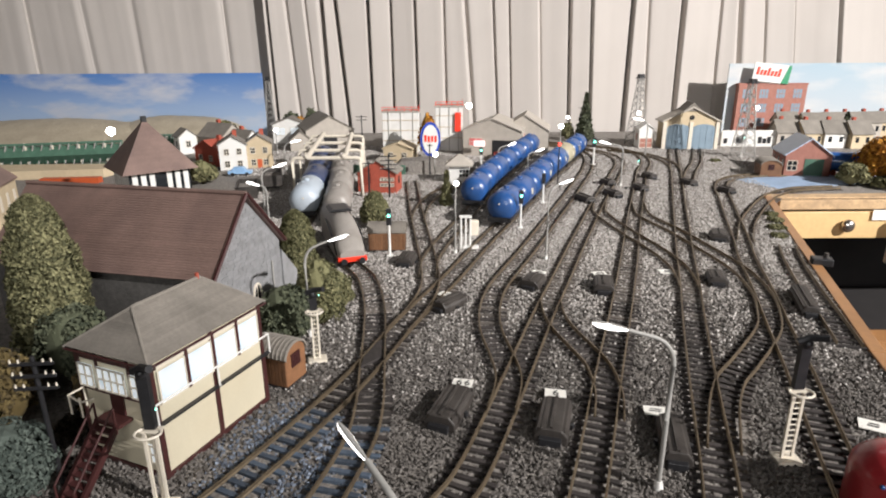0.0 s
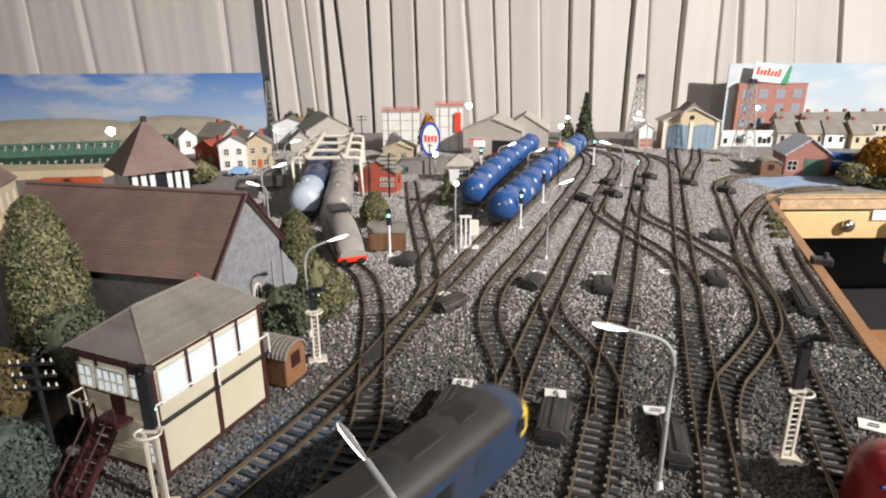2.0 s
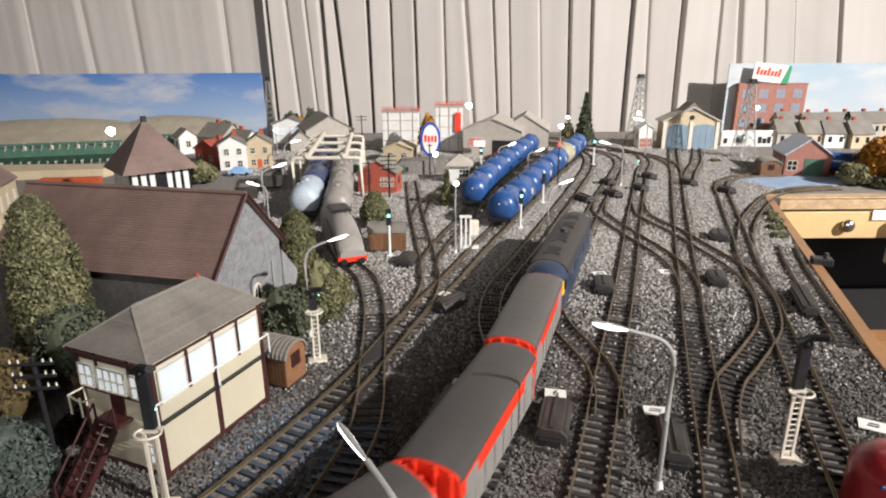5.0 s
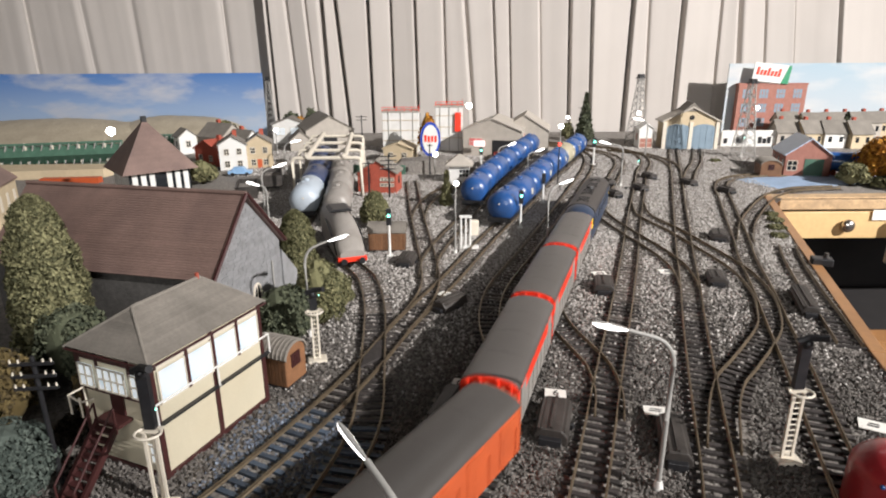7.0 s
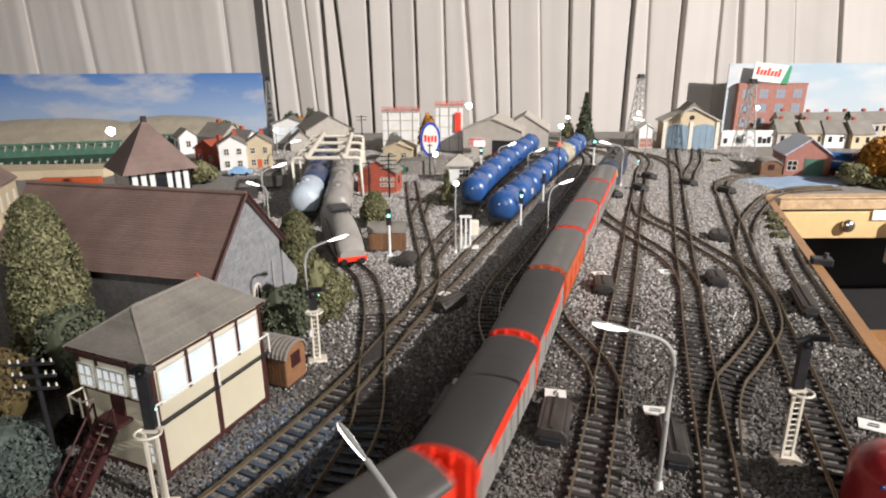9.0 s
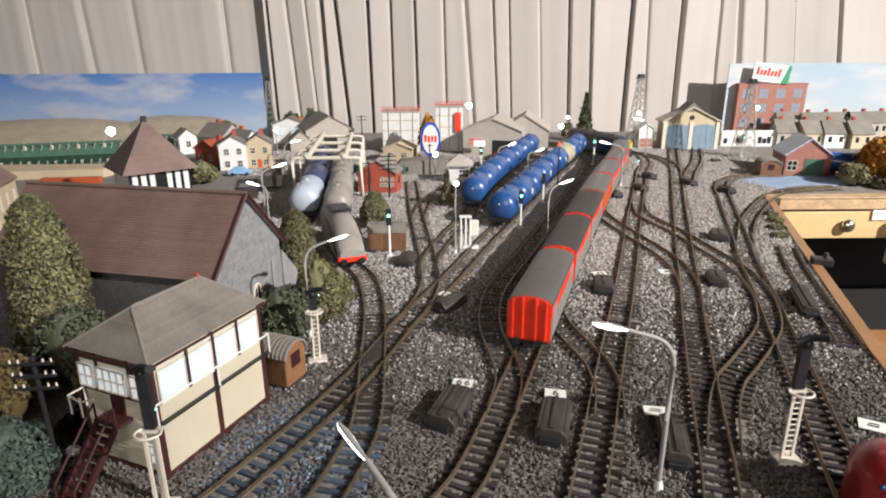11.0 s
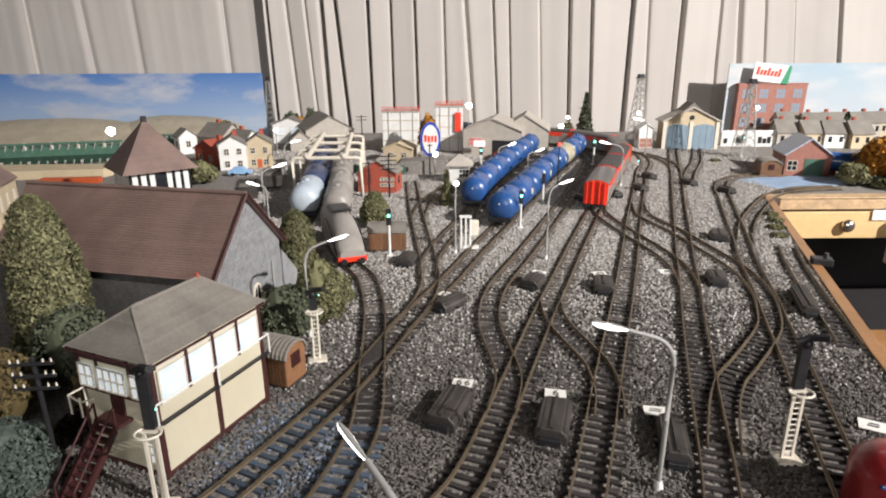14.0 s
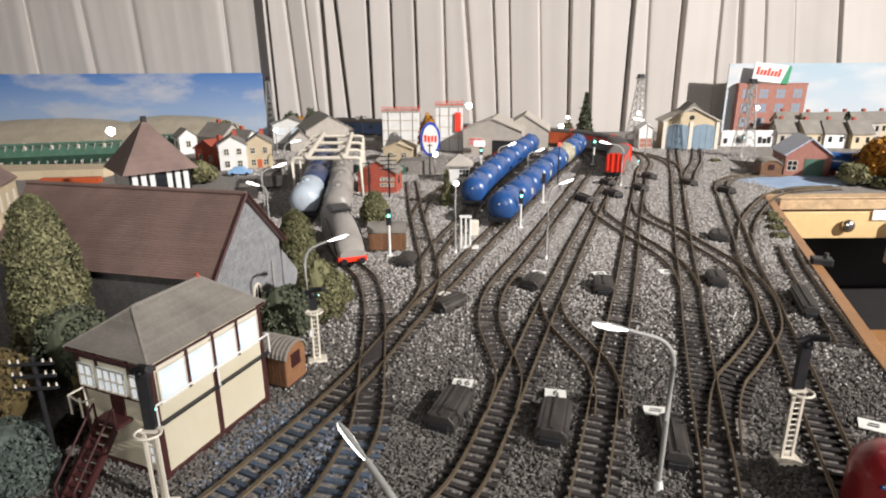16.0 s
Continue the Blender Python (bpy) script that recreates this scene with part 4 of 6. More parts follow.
t = lattice_signal(-9.4, 40.0, 14, 4.0, 5.9, "white ladder signal beside the crossing", True, 0.42)


def telegraph(x, y, h, arms, material, label, wide=1.5):
    t = thing("telegraph_pole", x, y, 0, 6, label, "telegraph pole", "telegraph poles")
    bm = B()
    rod(bm, (0, 0, -0.2), (0, 0, h), 0.16, 0.11)
    part("pole", bm, material, t, smooth=True)
    for i in range(arms):
        z = h - 0.3 - i * 0.68
        bm = B()
        box(bm, -wide, wide, -0.25, -0.12, z - 0.1, z + 0.06)
        arm = part("crossarm", bm, material, t)
        for s in (-0.92, -0.55, 0.55, 0.92):
            bm = B()
            rod(bm, (s * wide, -0.18, z + 0.05), (s * wide, -0.18, z + 0.24), 0.058, 0.04, 8)
            part("insulator", bm, M_OFFWHITE, arm, "white insulator", smooth=True)


telegraph(-20.4, 26.6, 7.6, 3, M_BLACK, "dark telegraph pole with three arms of white insulators", 1.05)
telegraph(-8.5, 93.8, 7.0, 4, M_BLACK, "dark telegraph pole with four short arms", 1.3)
telegraph(-11.6, 93.0, 6.0, 1, M_BLACK, "short dark telegraph pole", 0.9)
telegraph(-2.4, 112.0, 6.0, 1, M_BLACK, "slim dark pole before the round sign", 0.5)
telegraph(-17.5, 132.0, 9.4, 2, M_BLACK, "tall dark lamp pole behind the gantry", 1.2)

# white posts beside the blue tank wagons
t = thing("loading_stand", 2.6, 67.1, 0, 0, "white stand of three posts and a cross head", "stand")
for i, x in enumerate((-0.5, 0.05, 0.6)):
    bm = B()
    rod(bm, (x, 0.2 * i, 0), (x, 0.2 * i, 3.9 - 0.2 * i), 0.14, 0.12)
    part("post", bm, M_WHITE, t, smooth=True)
bm = B()
box(bm, -0.7, 0.75, -0.1, 0.5, 3.7, 3.95)
part("head", bm, M_WHITE, t, bevel=0.05)
bm = B()
box(bm, -0.3, 1.6, -0.4, 0.8, 0, 0.25)
part("base", bm, M_WHITE, t, bevel=0.06)
solid("relay_cabinet", box(B(), -0.55, 0.55, -0.4, 0.4, 0, 2.0), M_OFFWHITE, 3.9, 72.5, 0, 10, "ivory lineside cabinet by the tank wagons", "cabinet", bevel=0.12)


# ---------------------------------------------------------------- rolling stock
def on_line(key, s):
    """Place and heading (degrees from +y) at s centimetres along a line from its first point."""
    pts = LINES[key]
    i = min(max(s / 0.4, 0), len(pts) - 1.001)
    k = int(i)
    p = pts[k] + (pts[k + 1] - pts[k]) * (i - k)
    d = pts[min(k + 3, len(pts) - 1)] - pts[max(k - 3, 0)]
    return p[0], p[1], math.degrees(math.atan2(d[1], d[0])) - 90


def wheelset(t, y, r=0.62):
    for s in (-1, 1):
        bm = B()
        rod(bm, (s * 0.78, y, 0.45 + r), (s * 0.95, y, 0.45 + r), r, r, 20)
        part("wheel", bm, M_BLACK, t, "dark steel wheel")
    bm = B()
    rod(bm, (-0.8, y, 0.45 + r), (0.8, y, 0.45 + r), 0.12)
    part("axle", bm, M_BLACK, t)


def tank_wagon(key, s, material, label, group, L=8.7, r=2.0):
    x, y, a = on_line(key, s)
    t = thing("tank_wagon", x, y, 0, a, label, "tank wagon", group)
    rings = []
    n = 28
    for yy, rr in [(e * (L / 2 + 0.25 - 1.25 * d), q) for e, seq in ((-1, ((0, 0.02), (0.05, 0.35), (0.16, 0.6), (0.36, 0.8), (0.62, 0.93), (1.0, 1.0))), (1, ((1.0, 1.0), (0.62, 0.93), (0.36, 0.8), (0.16, 0.6), (0.05, 0.35), (0, 0.02)))) for d, q in seq]:
        rings.append([(r * rr * math.cos(q), yy, 2.85 + r * rr * math.sin(q)) for q in np.linspace(0, 6.2832, n, endpoint=False)])
    part("barrel", loft(B(), rings), material, t, smooth=True)
    for yy in (-L / 2 + 1.05, L / 2 - 1.05):
        bm = B()
        loft(bm, [[((r + o) * math.cos(q), yy + dy, 2.85 + (r + o) * math.sin(q)) for q in np.linspace(0, 6.2832, n, endpoint=False)] for o, dy in ((0, -0.06), (0.025, -0.05), (0.025, 0.05), (0, 0.06))], False)
        part("band", bm, material, t, smooth=True)
    bm = B()
    rod(bm, (0, 0, r + 2.7), (0, 0, r + 3.15), 0.42, 0.36, 14)
    box(bm, -0.6, 0.6, -1.2, 1.2, r + 2.8, r + 2.88)
    part("hatch", bm, material, t, "filler hatch and catwalk")
    for e in (-1, 1):
        bm = B()
        rod(bm, (0.0, e * (L / 2 + 0.3), 3.4), (0.0, e * (L / 2 + 0.12), 3.4), 0.13, 0.1, 10)
        part("end_plug", bm, M_OFFWHITE, t, "pale round end fitting")
    bm = B()
    box(bm, r * 0.93, r * 1.01, -0.75, 0.1, 2.7, 3.5)
    part("panel", bm, M_OFFWHITE, t, "small pale data panel")
    bm = B()
    box(bm, -1.3, 1.3, -L / 2 - 0.1, L / 2 + 0.1, 0.9, 1.2)
    box(bm, -1.55, 1.55, -L / 2 - 0.15, -L / 2 + 0.1, 0.95, 1.55)
    box(bm, -1.55, 1.55, L / 2 - 0.1, L / 2 + 0.15, 0.95, 1.55)
    part("underframe", bm, M_BLACK, t)
    for e in (-1, 1):
        for sx in (-0.85, 0.85):
            bm = B()
            rod(bm, (sx, e * (L / 2 + 0.1), 1.3), (sx, e * (L / 2 + 0.45), 1.3), 0.14)
            rod(bm, (sx, e * (L / 2 + 0.42), 1.3), (sx, e * (L / 2 + 0.5), 1.3), 0.3, None, 14)
            part("buffer", bm, M_BLACK, t)
    for yy in (-L * 0.28, L * 0.28):
        wheelset(t, yy)


for i in range(9):
    tank_wagon("A", 61.0 + i * 7.3, M_TAN_TANK if i == 6 else M_BLUE_TANK, "tan tank wagon among blue ones" if i == 6 else "glossy blue oil tank wagon in a parked row", "parked oil tank wagons", 6.35, 1.98)
for i in range(7):
    tank_wagon("C3", len(LINES["C3"]) * 0.4 - 29.0 - i * 7.9 - 3.2, M_BLUE_TANK, "glossy blue oil tank wagon in a parked row", "parked oil tank wagons", 6.35, 1.98)
for i in range(4):
    tank_wagon("B", 3.5 + i * 9.4, M_GREY_LOCO, "grimy grey tank wagon under the pipe gantry", "parked grey tank wagons", 9.0, 1.9)
for i in range(4):
    tank_wagon("G", 7.5 + i * 10.3, M_PALE_TANK if i == 3 else M_NAVY_TANK, "pale blue-white tank wagon under the pipe gantry" if i == 3 else "dark navy tank wagon under the pipe gantry", "parked tank wagons under the gantry", 9.6, 2.05)


def streamliner():
    x, y, a = on_line("B", 47.0)
    t = thing("streamlined_engine", x, y, 0, a, "grey streamlined engine with wedge nose and red buffer beam", "locomotive")
    # local +y is the nose; cross sections from tail to nose
    rings = []
    n = 16
    for yy, w, zt, zb in ((-6.0, 1.55, 4.9, 1.2), (0.0, 1.6, 4.9, 1.2), (1.2, 1.6, 4.8, 1.2), (3.6, 1.55, 4.0, 1.2), (5.0, 1.5, 3.3, 1.2), (5.9, 1.4, 2.7, 1.25), (6.3, 1.25, 2.3, 1.3)):
        ring = [(-w, yy, zb), (-w, yy, zb + (zt - zb) * 0.45)]
        for q in np.linspace(math.pi, 0, n):
            ring.append((w * math.cos(q), yy, zb + (zt - zb) * (0.55 + 0.45 * math.sin(q))))
        ring += [(w, yy, zb + (zt - zb) * 0.45), (w, yy, zb)]
        rings.append(ring)
    part("casing", loft(B(), rings), M_GREY_LOCO, t, smooth=True)
    bm = B()
    box(bm, -1.55, 1.55, 6.0, 6.4, 1.0, 1.55)
    part("buffer_beam", bm, M_RED, t, "bright red buffer beam", bevel=0.06)
    for s in (-1, 1):
        bm = B()
        rod(bm, (s * 0.95, 6.3, 1.2), (s * 0.95, 6.8, 1.2), 0.16)
        rod(bm, (s * 0.95, 6.75, 1.2), (s * 0.95, 6.85, 1.2), 0.34, None, 14)
        part("buffer", bm, M_BLACK, t)
        bm = B()
        tube(bm, [(s * 1.6, -1, 4.0), (s * 1.62, 2.0, 3.6), (s * 1.58, 4.0, 2.8), (s * 1.5, 5.4, 1.6)], 0.1, 6)
        part("valance", bm, M_BLACK, t, "dark curved casing edge")
    bm = B()
    prism(bm, [(-1.3, 5.02), (1.3, 5.02), (0.9, 5.3), (-0.9, 5.3)], -2.6, 0.4)
    part("roof_hatch", bm, M_BLACK, t, "dark open hatch on the roof")
    bm = B()
    box(bm, -1.4, 1.4, -6, 5.6, 0.8, 1.25)
    part("underframe", bm, M_BLACK, t)
    for yy in (-4, -1.5, 1.5, 4):
        wheelset(t, yy, 0.8)


streamliner()


# ---------------------------------------------------------------- the passing train (built at the origin, keyed at the end)
def arch_ring(w, y, zb, ze, zt, n=13):
    r = [(-w, y, zb), (-w, y, ze)]
    r += [(w * math.cos(q), y, ze + (zt - ze) * math.sin(q)) for q in np.linspace(math.pi, 0, n)[1:-1]]
    return r + [(w, y, ze), (w, y, zb)]


def parcels_van(kind):
    L, w, ze, zt = 12.4, 1.66, 3.95, 4.65
    t = thing("parcels_van", 0, 0, 0, 0, {"stripe": "parcels van with grey sides, red stripe, red ribbed ends", "orange": "faded orange-red parcels van with grey roof", "dark": "parcels van with sooty roof and red stripe"}[kind], "railway van", "vans of the passing train")
    side = M_ORANGE_RED if kind == "orange" else M_VANSIDE
    bm = loft(B(), [arch_ring(w, y, 1.15, ze, zt - 0.1) for y in (-L / 2 + 0.1, L / 2 - 0.1)])
    part("body", bm, side, t, smooth=True)
    # roof skin
    bm = B()
    o, i_ = [], []
    for q in np.linspace(math.pi, 0, 19):
        o.append(((w + 0.07) * math.cos(q), ze + (zt - ze) * math.sin(q) + 0.02))
        i_.append(((w - 0.02) * math.cos(q), ze + (zt - ze) * math.sin(q) - 0.09))
    prism(bm, o + i_[::-1], -L / 2 + 0.12, L / 2 - 0.12)
    roof = part("roof", bm, M_VANROOF_DARK if kind == "dark" else M_VANROOF, t, smooth=True)
    for k in range(1, 4):
        bm = B()
        pts = [((w + 0.075) * math.cos(q), -L / 2 + k * L / 4, ze + (zt - ze + 0.02) * math.sin(q)) for q in np.linspace(math.pi * 0.95, math.pi * 0.05, 15)]
        tube(bm, pts, 0.008, 5)
        part("roof_seam", bm, M_VANROOF_DARK if kind == "dark" else M_VANROOF, roof)
    # side fittings
    for s in (-1, 1):
        if kind != "orange":
            bm = B()
            box(bm, min(s * w, s * (w + 0.03)), max(s * w, s * (w + 0.03)), -L / 2 + 0.12, L / 2 - 0.12, 2.95, 3.9)
            part("stripe", bm, M_RED, t, "bright red stripe below the eaves")
        for k in range(4):
            bm = B()
            yy = -L / 2 + 1.5 + k * (L - 3) / 3
            box(bm, min(s * w, s * (w + 0.045)), max(s * w, s * (w + 0.045)), yy - 0.75, yy + 0.75, 1.4, 3.7)
            if kind == "orange" or k in (0, 3):
                part("door", bm, side, t, bevel=0.02)
            else:
                bm.free()
        for k in range(9):
            bm = B()
            yy = -L / 2 + 0.5 + k * (L - 1) / 8
            box(bm, min(s * w, s * (w + 0.06)), max(s * w, s * (w + 0.06)), yy - 0.04, yy + 0.04, 1.2, 2.9)
            part("body_rib", bm, side, t)
    # red ends with upright ribs
    for e in (-1, 1):
        bm = B()
        y0 = e * (L / 2 - 0.12)
        ring = arch_ring(w + 0.02, 0, 1.15, ze, zt - 0.02)
        prism(bm, [(p[0], p[2]) for p in ring], min(y0, y0 + e * 0.14), max(y0, y0 + e * 0.14))
        end = part("end_panel", bm, M_ORANGE_RED if kind == "orange" else M_RED, t, "faded orange-red van end" if kind == "orange" else "bright red van end")
        for x in (-1.25, -0.5, 0.5, 1.25):
            bm = B()
            h = ze + (zt - ze) * math.sqrt(max(0, 1 - (x / w) ** 2)) - 0.05
            box(bm, x - 0.1, x + 0.1, min(y0 + e * 0.1, y0 + e * 0.32), max(y0 + e * 0.1, y0 + e * 0.32), 1.2, h)
            part("end_rib", bm, M_ORANGE_RED if kind == "orange" else M_RED, end, bevel=0.03)
        for sx in (-0.85, 0.85):
            bm = B()
            rod(bm, (sx, e * (L / 2 - 0.1), 1.05), (sx, e * (L / 2 + 0.3), 1.05), 0.13)
            rod(bm, (sx, e * (L / 2 + 0.27), 1.05), (sx, e * (L / 2 + 0.34), 1.05), 0.28, None, 14)
            part("buffer", bm, M_BLACK, t)
        bm = B()
        box(bm, -0.25, 0.25, min(e * L / 2, e * (L / 2 + 0.45)), max(e * L / 2, e * (L / 2 + 0.45)), 0.7, 0.85)
        part("coupling", bm, M_BLACK, t)
    bm = B()
    box(bm, -1.4, 1.4, -L / 2 + 0.1, L / 2 - 0.1, 0.85, 1.16)
    box(bm, -1.3, 1.3, -1.6, 1.6, 0.6, 0.9)
    part("underframe", bm, M_BLACK, t)
    for yy in (-3.7, 3.7):
        wheelset(t, yy)
        for s in (-1, 1):
            bm = B()
            box(bm, s * 1.15 - 0.12, s * 1.15 + 0.12, yy - 0.7, yy + 0.7, 0.75, 1.2)
            part("axle_guard", bm, M_BLACK, t)
    return t


def diesel():
    L, w = 20.6, 1.72
    t = thing("diesel_locomotive", 0, 0, 0, 0, "dirty blue diesel locomotive with yellow ends and sooty roof", "locomotive")
    sec = []
    for y, f, zt in ((-L / 2, 0.86, 4.5), (-L / 2 + 0.5, 0.96, 4.85), (-L / 2 + 1.6, 1, 5.0), (L / 2 - 1.6, 1, 5.0), (L / 2 - 0.5, 0.96, 4.85), (L / 2, 0.86, 4.5)):
        sec.append(arch_ring(w * f, y, 1.2, 3.75 if abs(y) < L / 2 - 1 else 3.5, zt))
    part("body", loft(B(), sec), M_LOCO_BLUE, t, smooth=True)
    bm = B()
    o = [((w + 0.03) * math.cos(q), 3.95 + 1.09 * math.sin(q)) for q in np.linspace(math.pi, 0, 19)]
    i_ = [((w - 0.1) * math.cos(q), 3.9 + 1.0 * math.sin(q)) for q in np.linspace(math.pi, 0, 19)]
    prism(bm, o + i_[::-1], -L / 2 + 2.0, L / 2 - 1.7)
    roof = part("roof", bm, M_LOCO_ROOF, t, "sooty dark grey roof", smooth=True)
    for y, l in ((-5.5, 2.4), (-1.2, 3.0), (3.2, 2.2), (6.4, 1.4)):
        bm = B()
        box(bm, -0.75, 0.75, y - l / 2, y + l / 2, 4.93, 5.06)
        h = part("roof_hatch", bm, M_LOCO_ROOF, roof, bevel=0.05)
        for k in range(int(l / 0.35)):
            bm = B()
            yy = y - l / 2 + 0.25 + k * 0.35
            box(bm, -0.6, 0.6, yy - 0.06, yy + 0.06, 5.05, 5.09)
            part("grille_bar", bm, M_BLACK, h)
    bm = B()
    rod(bm, (0, 0.9, 5.0), (0, 0.9, 5.3), 0.5, 0.42, 16)
    part("fan", bm, M_BLACK, roof)
    for e in (-1, 1):
        # yellow cab end wrapping round the corners
        bm = B()
        secs = []
        for k, (dy, f, zt) in enumerate(((0.06, 0.87, 4.4), (-0.3, 0.93, 4.55), (-0.8, 0.98, 4.2))):
            secs.append(arch_ring(w * f + 0.02, e * (L / 2 + dy), 2.55, 3.55, zt))
        loft(bm, secs)
        cab = part("cab_end", bm, M_YELLOW, t, "warning yellow cab end")
        for x in (-0.8, 0.0, 0.8):
            bm = B()
            box(bm, x - 0.33, x + 0.33, min(e * (L / 2 + 0.03), e * (L / 2 + 0.1)), max(e * (L / 2 + 0.03), e * (L / 2 + 0.1)), 3.5, 4.15)
            part("windscreen", bm, M_TIMBER if x else M_YELLOW, cab, "dusty brown windscreen")
        for s in (-1, 1):
            bm = B()
            box(bm, min(s * 1.68, s * 1.79), max(s * 1.68, s * 1.79), min(e * (L / 2 - 1.3), e * (L / 2 - 0.6)), max(e * (L / 2 - 1.3), e * (L / 2 - 0.6)), 3.0, 3.7)
            part("side_window", bm, M_GLASS, cab)
            bm = B()
            rod(bm, (s * 0.85, e * (L / 2), 1.1), (s * 0.85, e * (L / 2 + 0.4), 1.1), 0.14)
            rod(bm, (s * 0.85, e * (L / 2 + 0.36), 1.1), (s * 0.85, e * (L / 2 + 0.45), 1.1), 0.3, None, 14)
            part("buffer", bm, M_BLACK, t)
        bm = B()
        box(bm, -1.55, 1.55, min(e * L / 2, e * (L / 2 - 0.4)), max(e * L / 2, e * (L / 2 - 0.4)), 0.75, 1.35)
        part("buffer_beam", bm, M_BLACK, t)
        bm = B()
        box(bm, -1.35, 1.35, min(e * 4.4, e * 9.0), max(e * 4.4, e * 9.0), 0.7, 1.2)
        part("bogie", bm, M_BLACK, t, "black bogie frame")
        for yy in (5.0, 6.7, 8.4):
            wheelset(t, e * yy, 0.7)
    bm = B()
    box(bm, -1.5, 1.5, -3.2, 3.2, 0.6, 1.25)
    part("fuel_tank", bm, M_BLACK, t, bevel=0.1)
    for s in (-1, 1):
        for k in range(5):
            bm = B()
            y = -6 + k * 3
            box(bm, min(s * w, s * (w + 0.04)), max(s * w, s * (w + 0.04)), y - 0.6, y + 0.6, 2.6, 3.4)
            part("side_grille", bm, M_BLACK if k % 2 else M_LOCO_BLUE, t)
    return t


LOCO = diesel()
VANS = [parcels_van(k) for k in ("stripe", "stripe", "stripe", "orange", "dark", "dark", "stripe")]


# ---------------------------------------------------------------- trees and bushes
def leaves(name, pts, normals, size, material, parent, rnd, label=""):
    """A crown of many small bent leaves, each of two folded triangles."""
    n = len(pts)
    t = rnd.normal(size=(n, 3))
    a = np.cross(normals, t)
    a /= np.linalg.norm(a, axis=1)[:, None] + 1e-9
    b = np.cross(normals, a) + normals * 0.55
    b /= np.linalg.norm(b, axis=1)[:, None] + 1e-9
    s = size * rnd.uniform(0.6, 1.35, n)[:, None]
    v = np.stack([pts - b * s, pts + a * s * 0.55 + normals * s * 0.35, pts + b * s, pts - a * s * 0.55 + normals * s * 0.35], 1).reshape(-1, 3) * U
    k = np.arange(n) * 4
    f = np.concatenate([np.stack([k, k + 1, k + 2], 1), np.stack([k, k + 2, k + 3], 1)])
    me = bpy.data.meshes.new(name)
    me.from_pydata(v.tolist(), [], f.tolist())
    me.materials.append(material)
    ob = new(name, me)
    ob.parent = parent
    if label:
        tagged(ob, label)
    return ob


def tree(x, y, h, r, material, label, seed, kind="round", n=2600, leaf=0.32, name="tree", z0=0.0, group=""):
    rnd = np.random.default_rng(seed)
    t = thing(name, x, y, z0, 0, label, "tree" if name == "tree" else "bush", group)
    bm = B()
    tr = max(0.12, r * 0.09)
    tube(bm, [(0, 0, -0.2), (0.1, 0, h * 0.35), (0, 0.1, h * 0.8)], [tr * 1.3, tr, tr * 0.35], 8)
    for k in range(6):
        a, z = rnd.uniform(0, 6.28), h * rnd.uniform(0.2, 0.6)
        tube(bm, [(0, 0, z), (math.cos(a) * r * 0.35, math.sin(a) * r * 0.35, z + h * 0.1), (math.cos(a) * r * 0.7, math.sin(a) * r * 0.7, z + h * 0.12)], [tr * 0.5, tr * 0.35, tr * 0.12], 5)
    part("trunk", bm, M_TWIG, t)
    u = rnd.normal(size=(n, 3))
    u /= np.linalg.norm(u, axis=1)[:, None]
    if kind == "fir":
        f = rnd.uniform(0, 1, n) ** 0.8
        prof = np.where(f < 0.12, 0.75 + 2 * f, 1.0) * np.sqrt(np.clip(1 - f ** 2.6, 0, 1))
        ang = rnd.uniform(0, 6.2832, n)
        tier = 0.86 + 0.14 * np.abs(np.sin(f * 16 + 0.6 * np.sin(ang * 3))) + 0.07 * np.sin(ang * 5 + f * 9)
        rad = r * prof * tier * rnd.uniform(0.72, 1.03, n)
        p = np.stack([rad * np.cos(ang), rad * np.sin(ang), f * h], 1)
        nm = np.stack([np.cos(ang), np.sin(ang), np.full(n, -0.35)], 1)
    elif kind == "cone":
        f = rnd.uniform(0, 1, n) ** 1.4
        ang = rnd.uniform(0, 6.2832, n)
        rad = r * (1 - f) * (0.75 + 0.25 * np.abs(np.sin(f * 26))) * rnd.uniform(0.4, 1.08, n)
        p = np.stack([rad * np.cos(ang), rad * np.sin(ang), (0.06 + 0.94 * f) * h], 1)
        nm = np.stack([np.cos(ang), np.sin(ang), np.full(n, -0.3)], 1)
    else:
        # lobes: several clumps on the crown
        c = rnd.normal(size=(34, 3))
        c /= np.linalg.norm(c, axis=1)[:, None]
        c[:, 2] = np.abs(c[:, 2]) * 1.0 - 0.25
        lr = rnd.uniform(0.26, 0.42, 34)
        i = rnd.integers(0, 34, n)
        base = c[i] * 0.72
        q = base + u * lr[i][:, None] * rnd.uniform(0.75, 1.0, n)[:, None]
        q[:, 2] = np.maximum(q[:, 2], -0.55)
        p = np.stack([q[:, 0] * r, q[:, 1] * r, h * 0.42 + q[:, 2] * h * 0.56], 1)
        nm = u * 0.8 + q * 0.5
    nm /= np.linalg.norm(nm, axis=1)[:, None]
    leaves("crown", p, nm, leaf, material, t, rnd)
    # dark inner mass so that gaps look into shade
    bm = B()
    if kind == "round":
        ball(bm, (0, 0, h * 0.46), 1.0, 3, r * 0.72, r * 0.72, h * 0.42)
    else:
        k = 0.72 if kind == "fir" else 0.45
        loft(bm, [[(rr * r * k * math.cos(a), rr * r * k * math.sin(a), z * h) for a in np.linspace(0, 6.2832, 12, endpoint=False)] for z, rr in ((0.02, 0.8), (0.3, 0.95 if kind == "fir" else 0.7), (0.65, 0.75 if kind == "fir" else 0.35), (0.95, 0.15 if kind == "fir" else 0.03))])
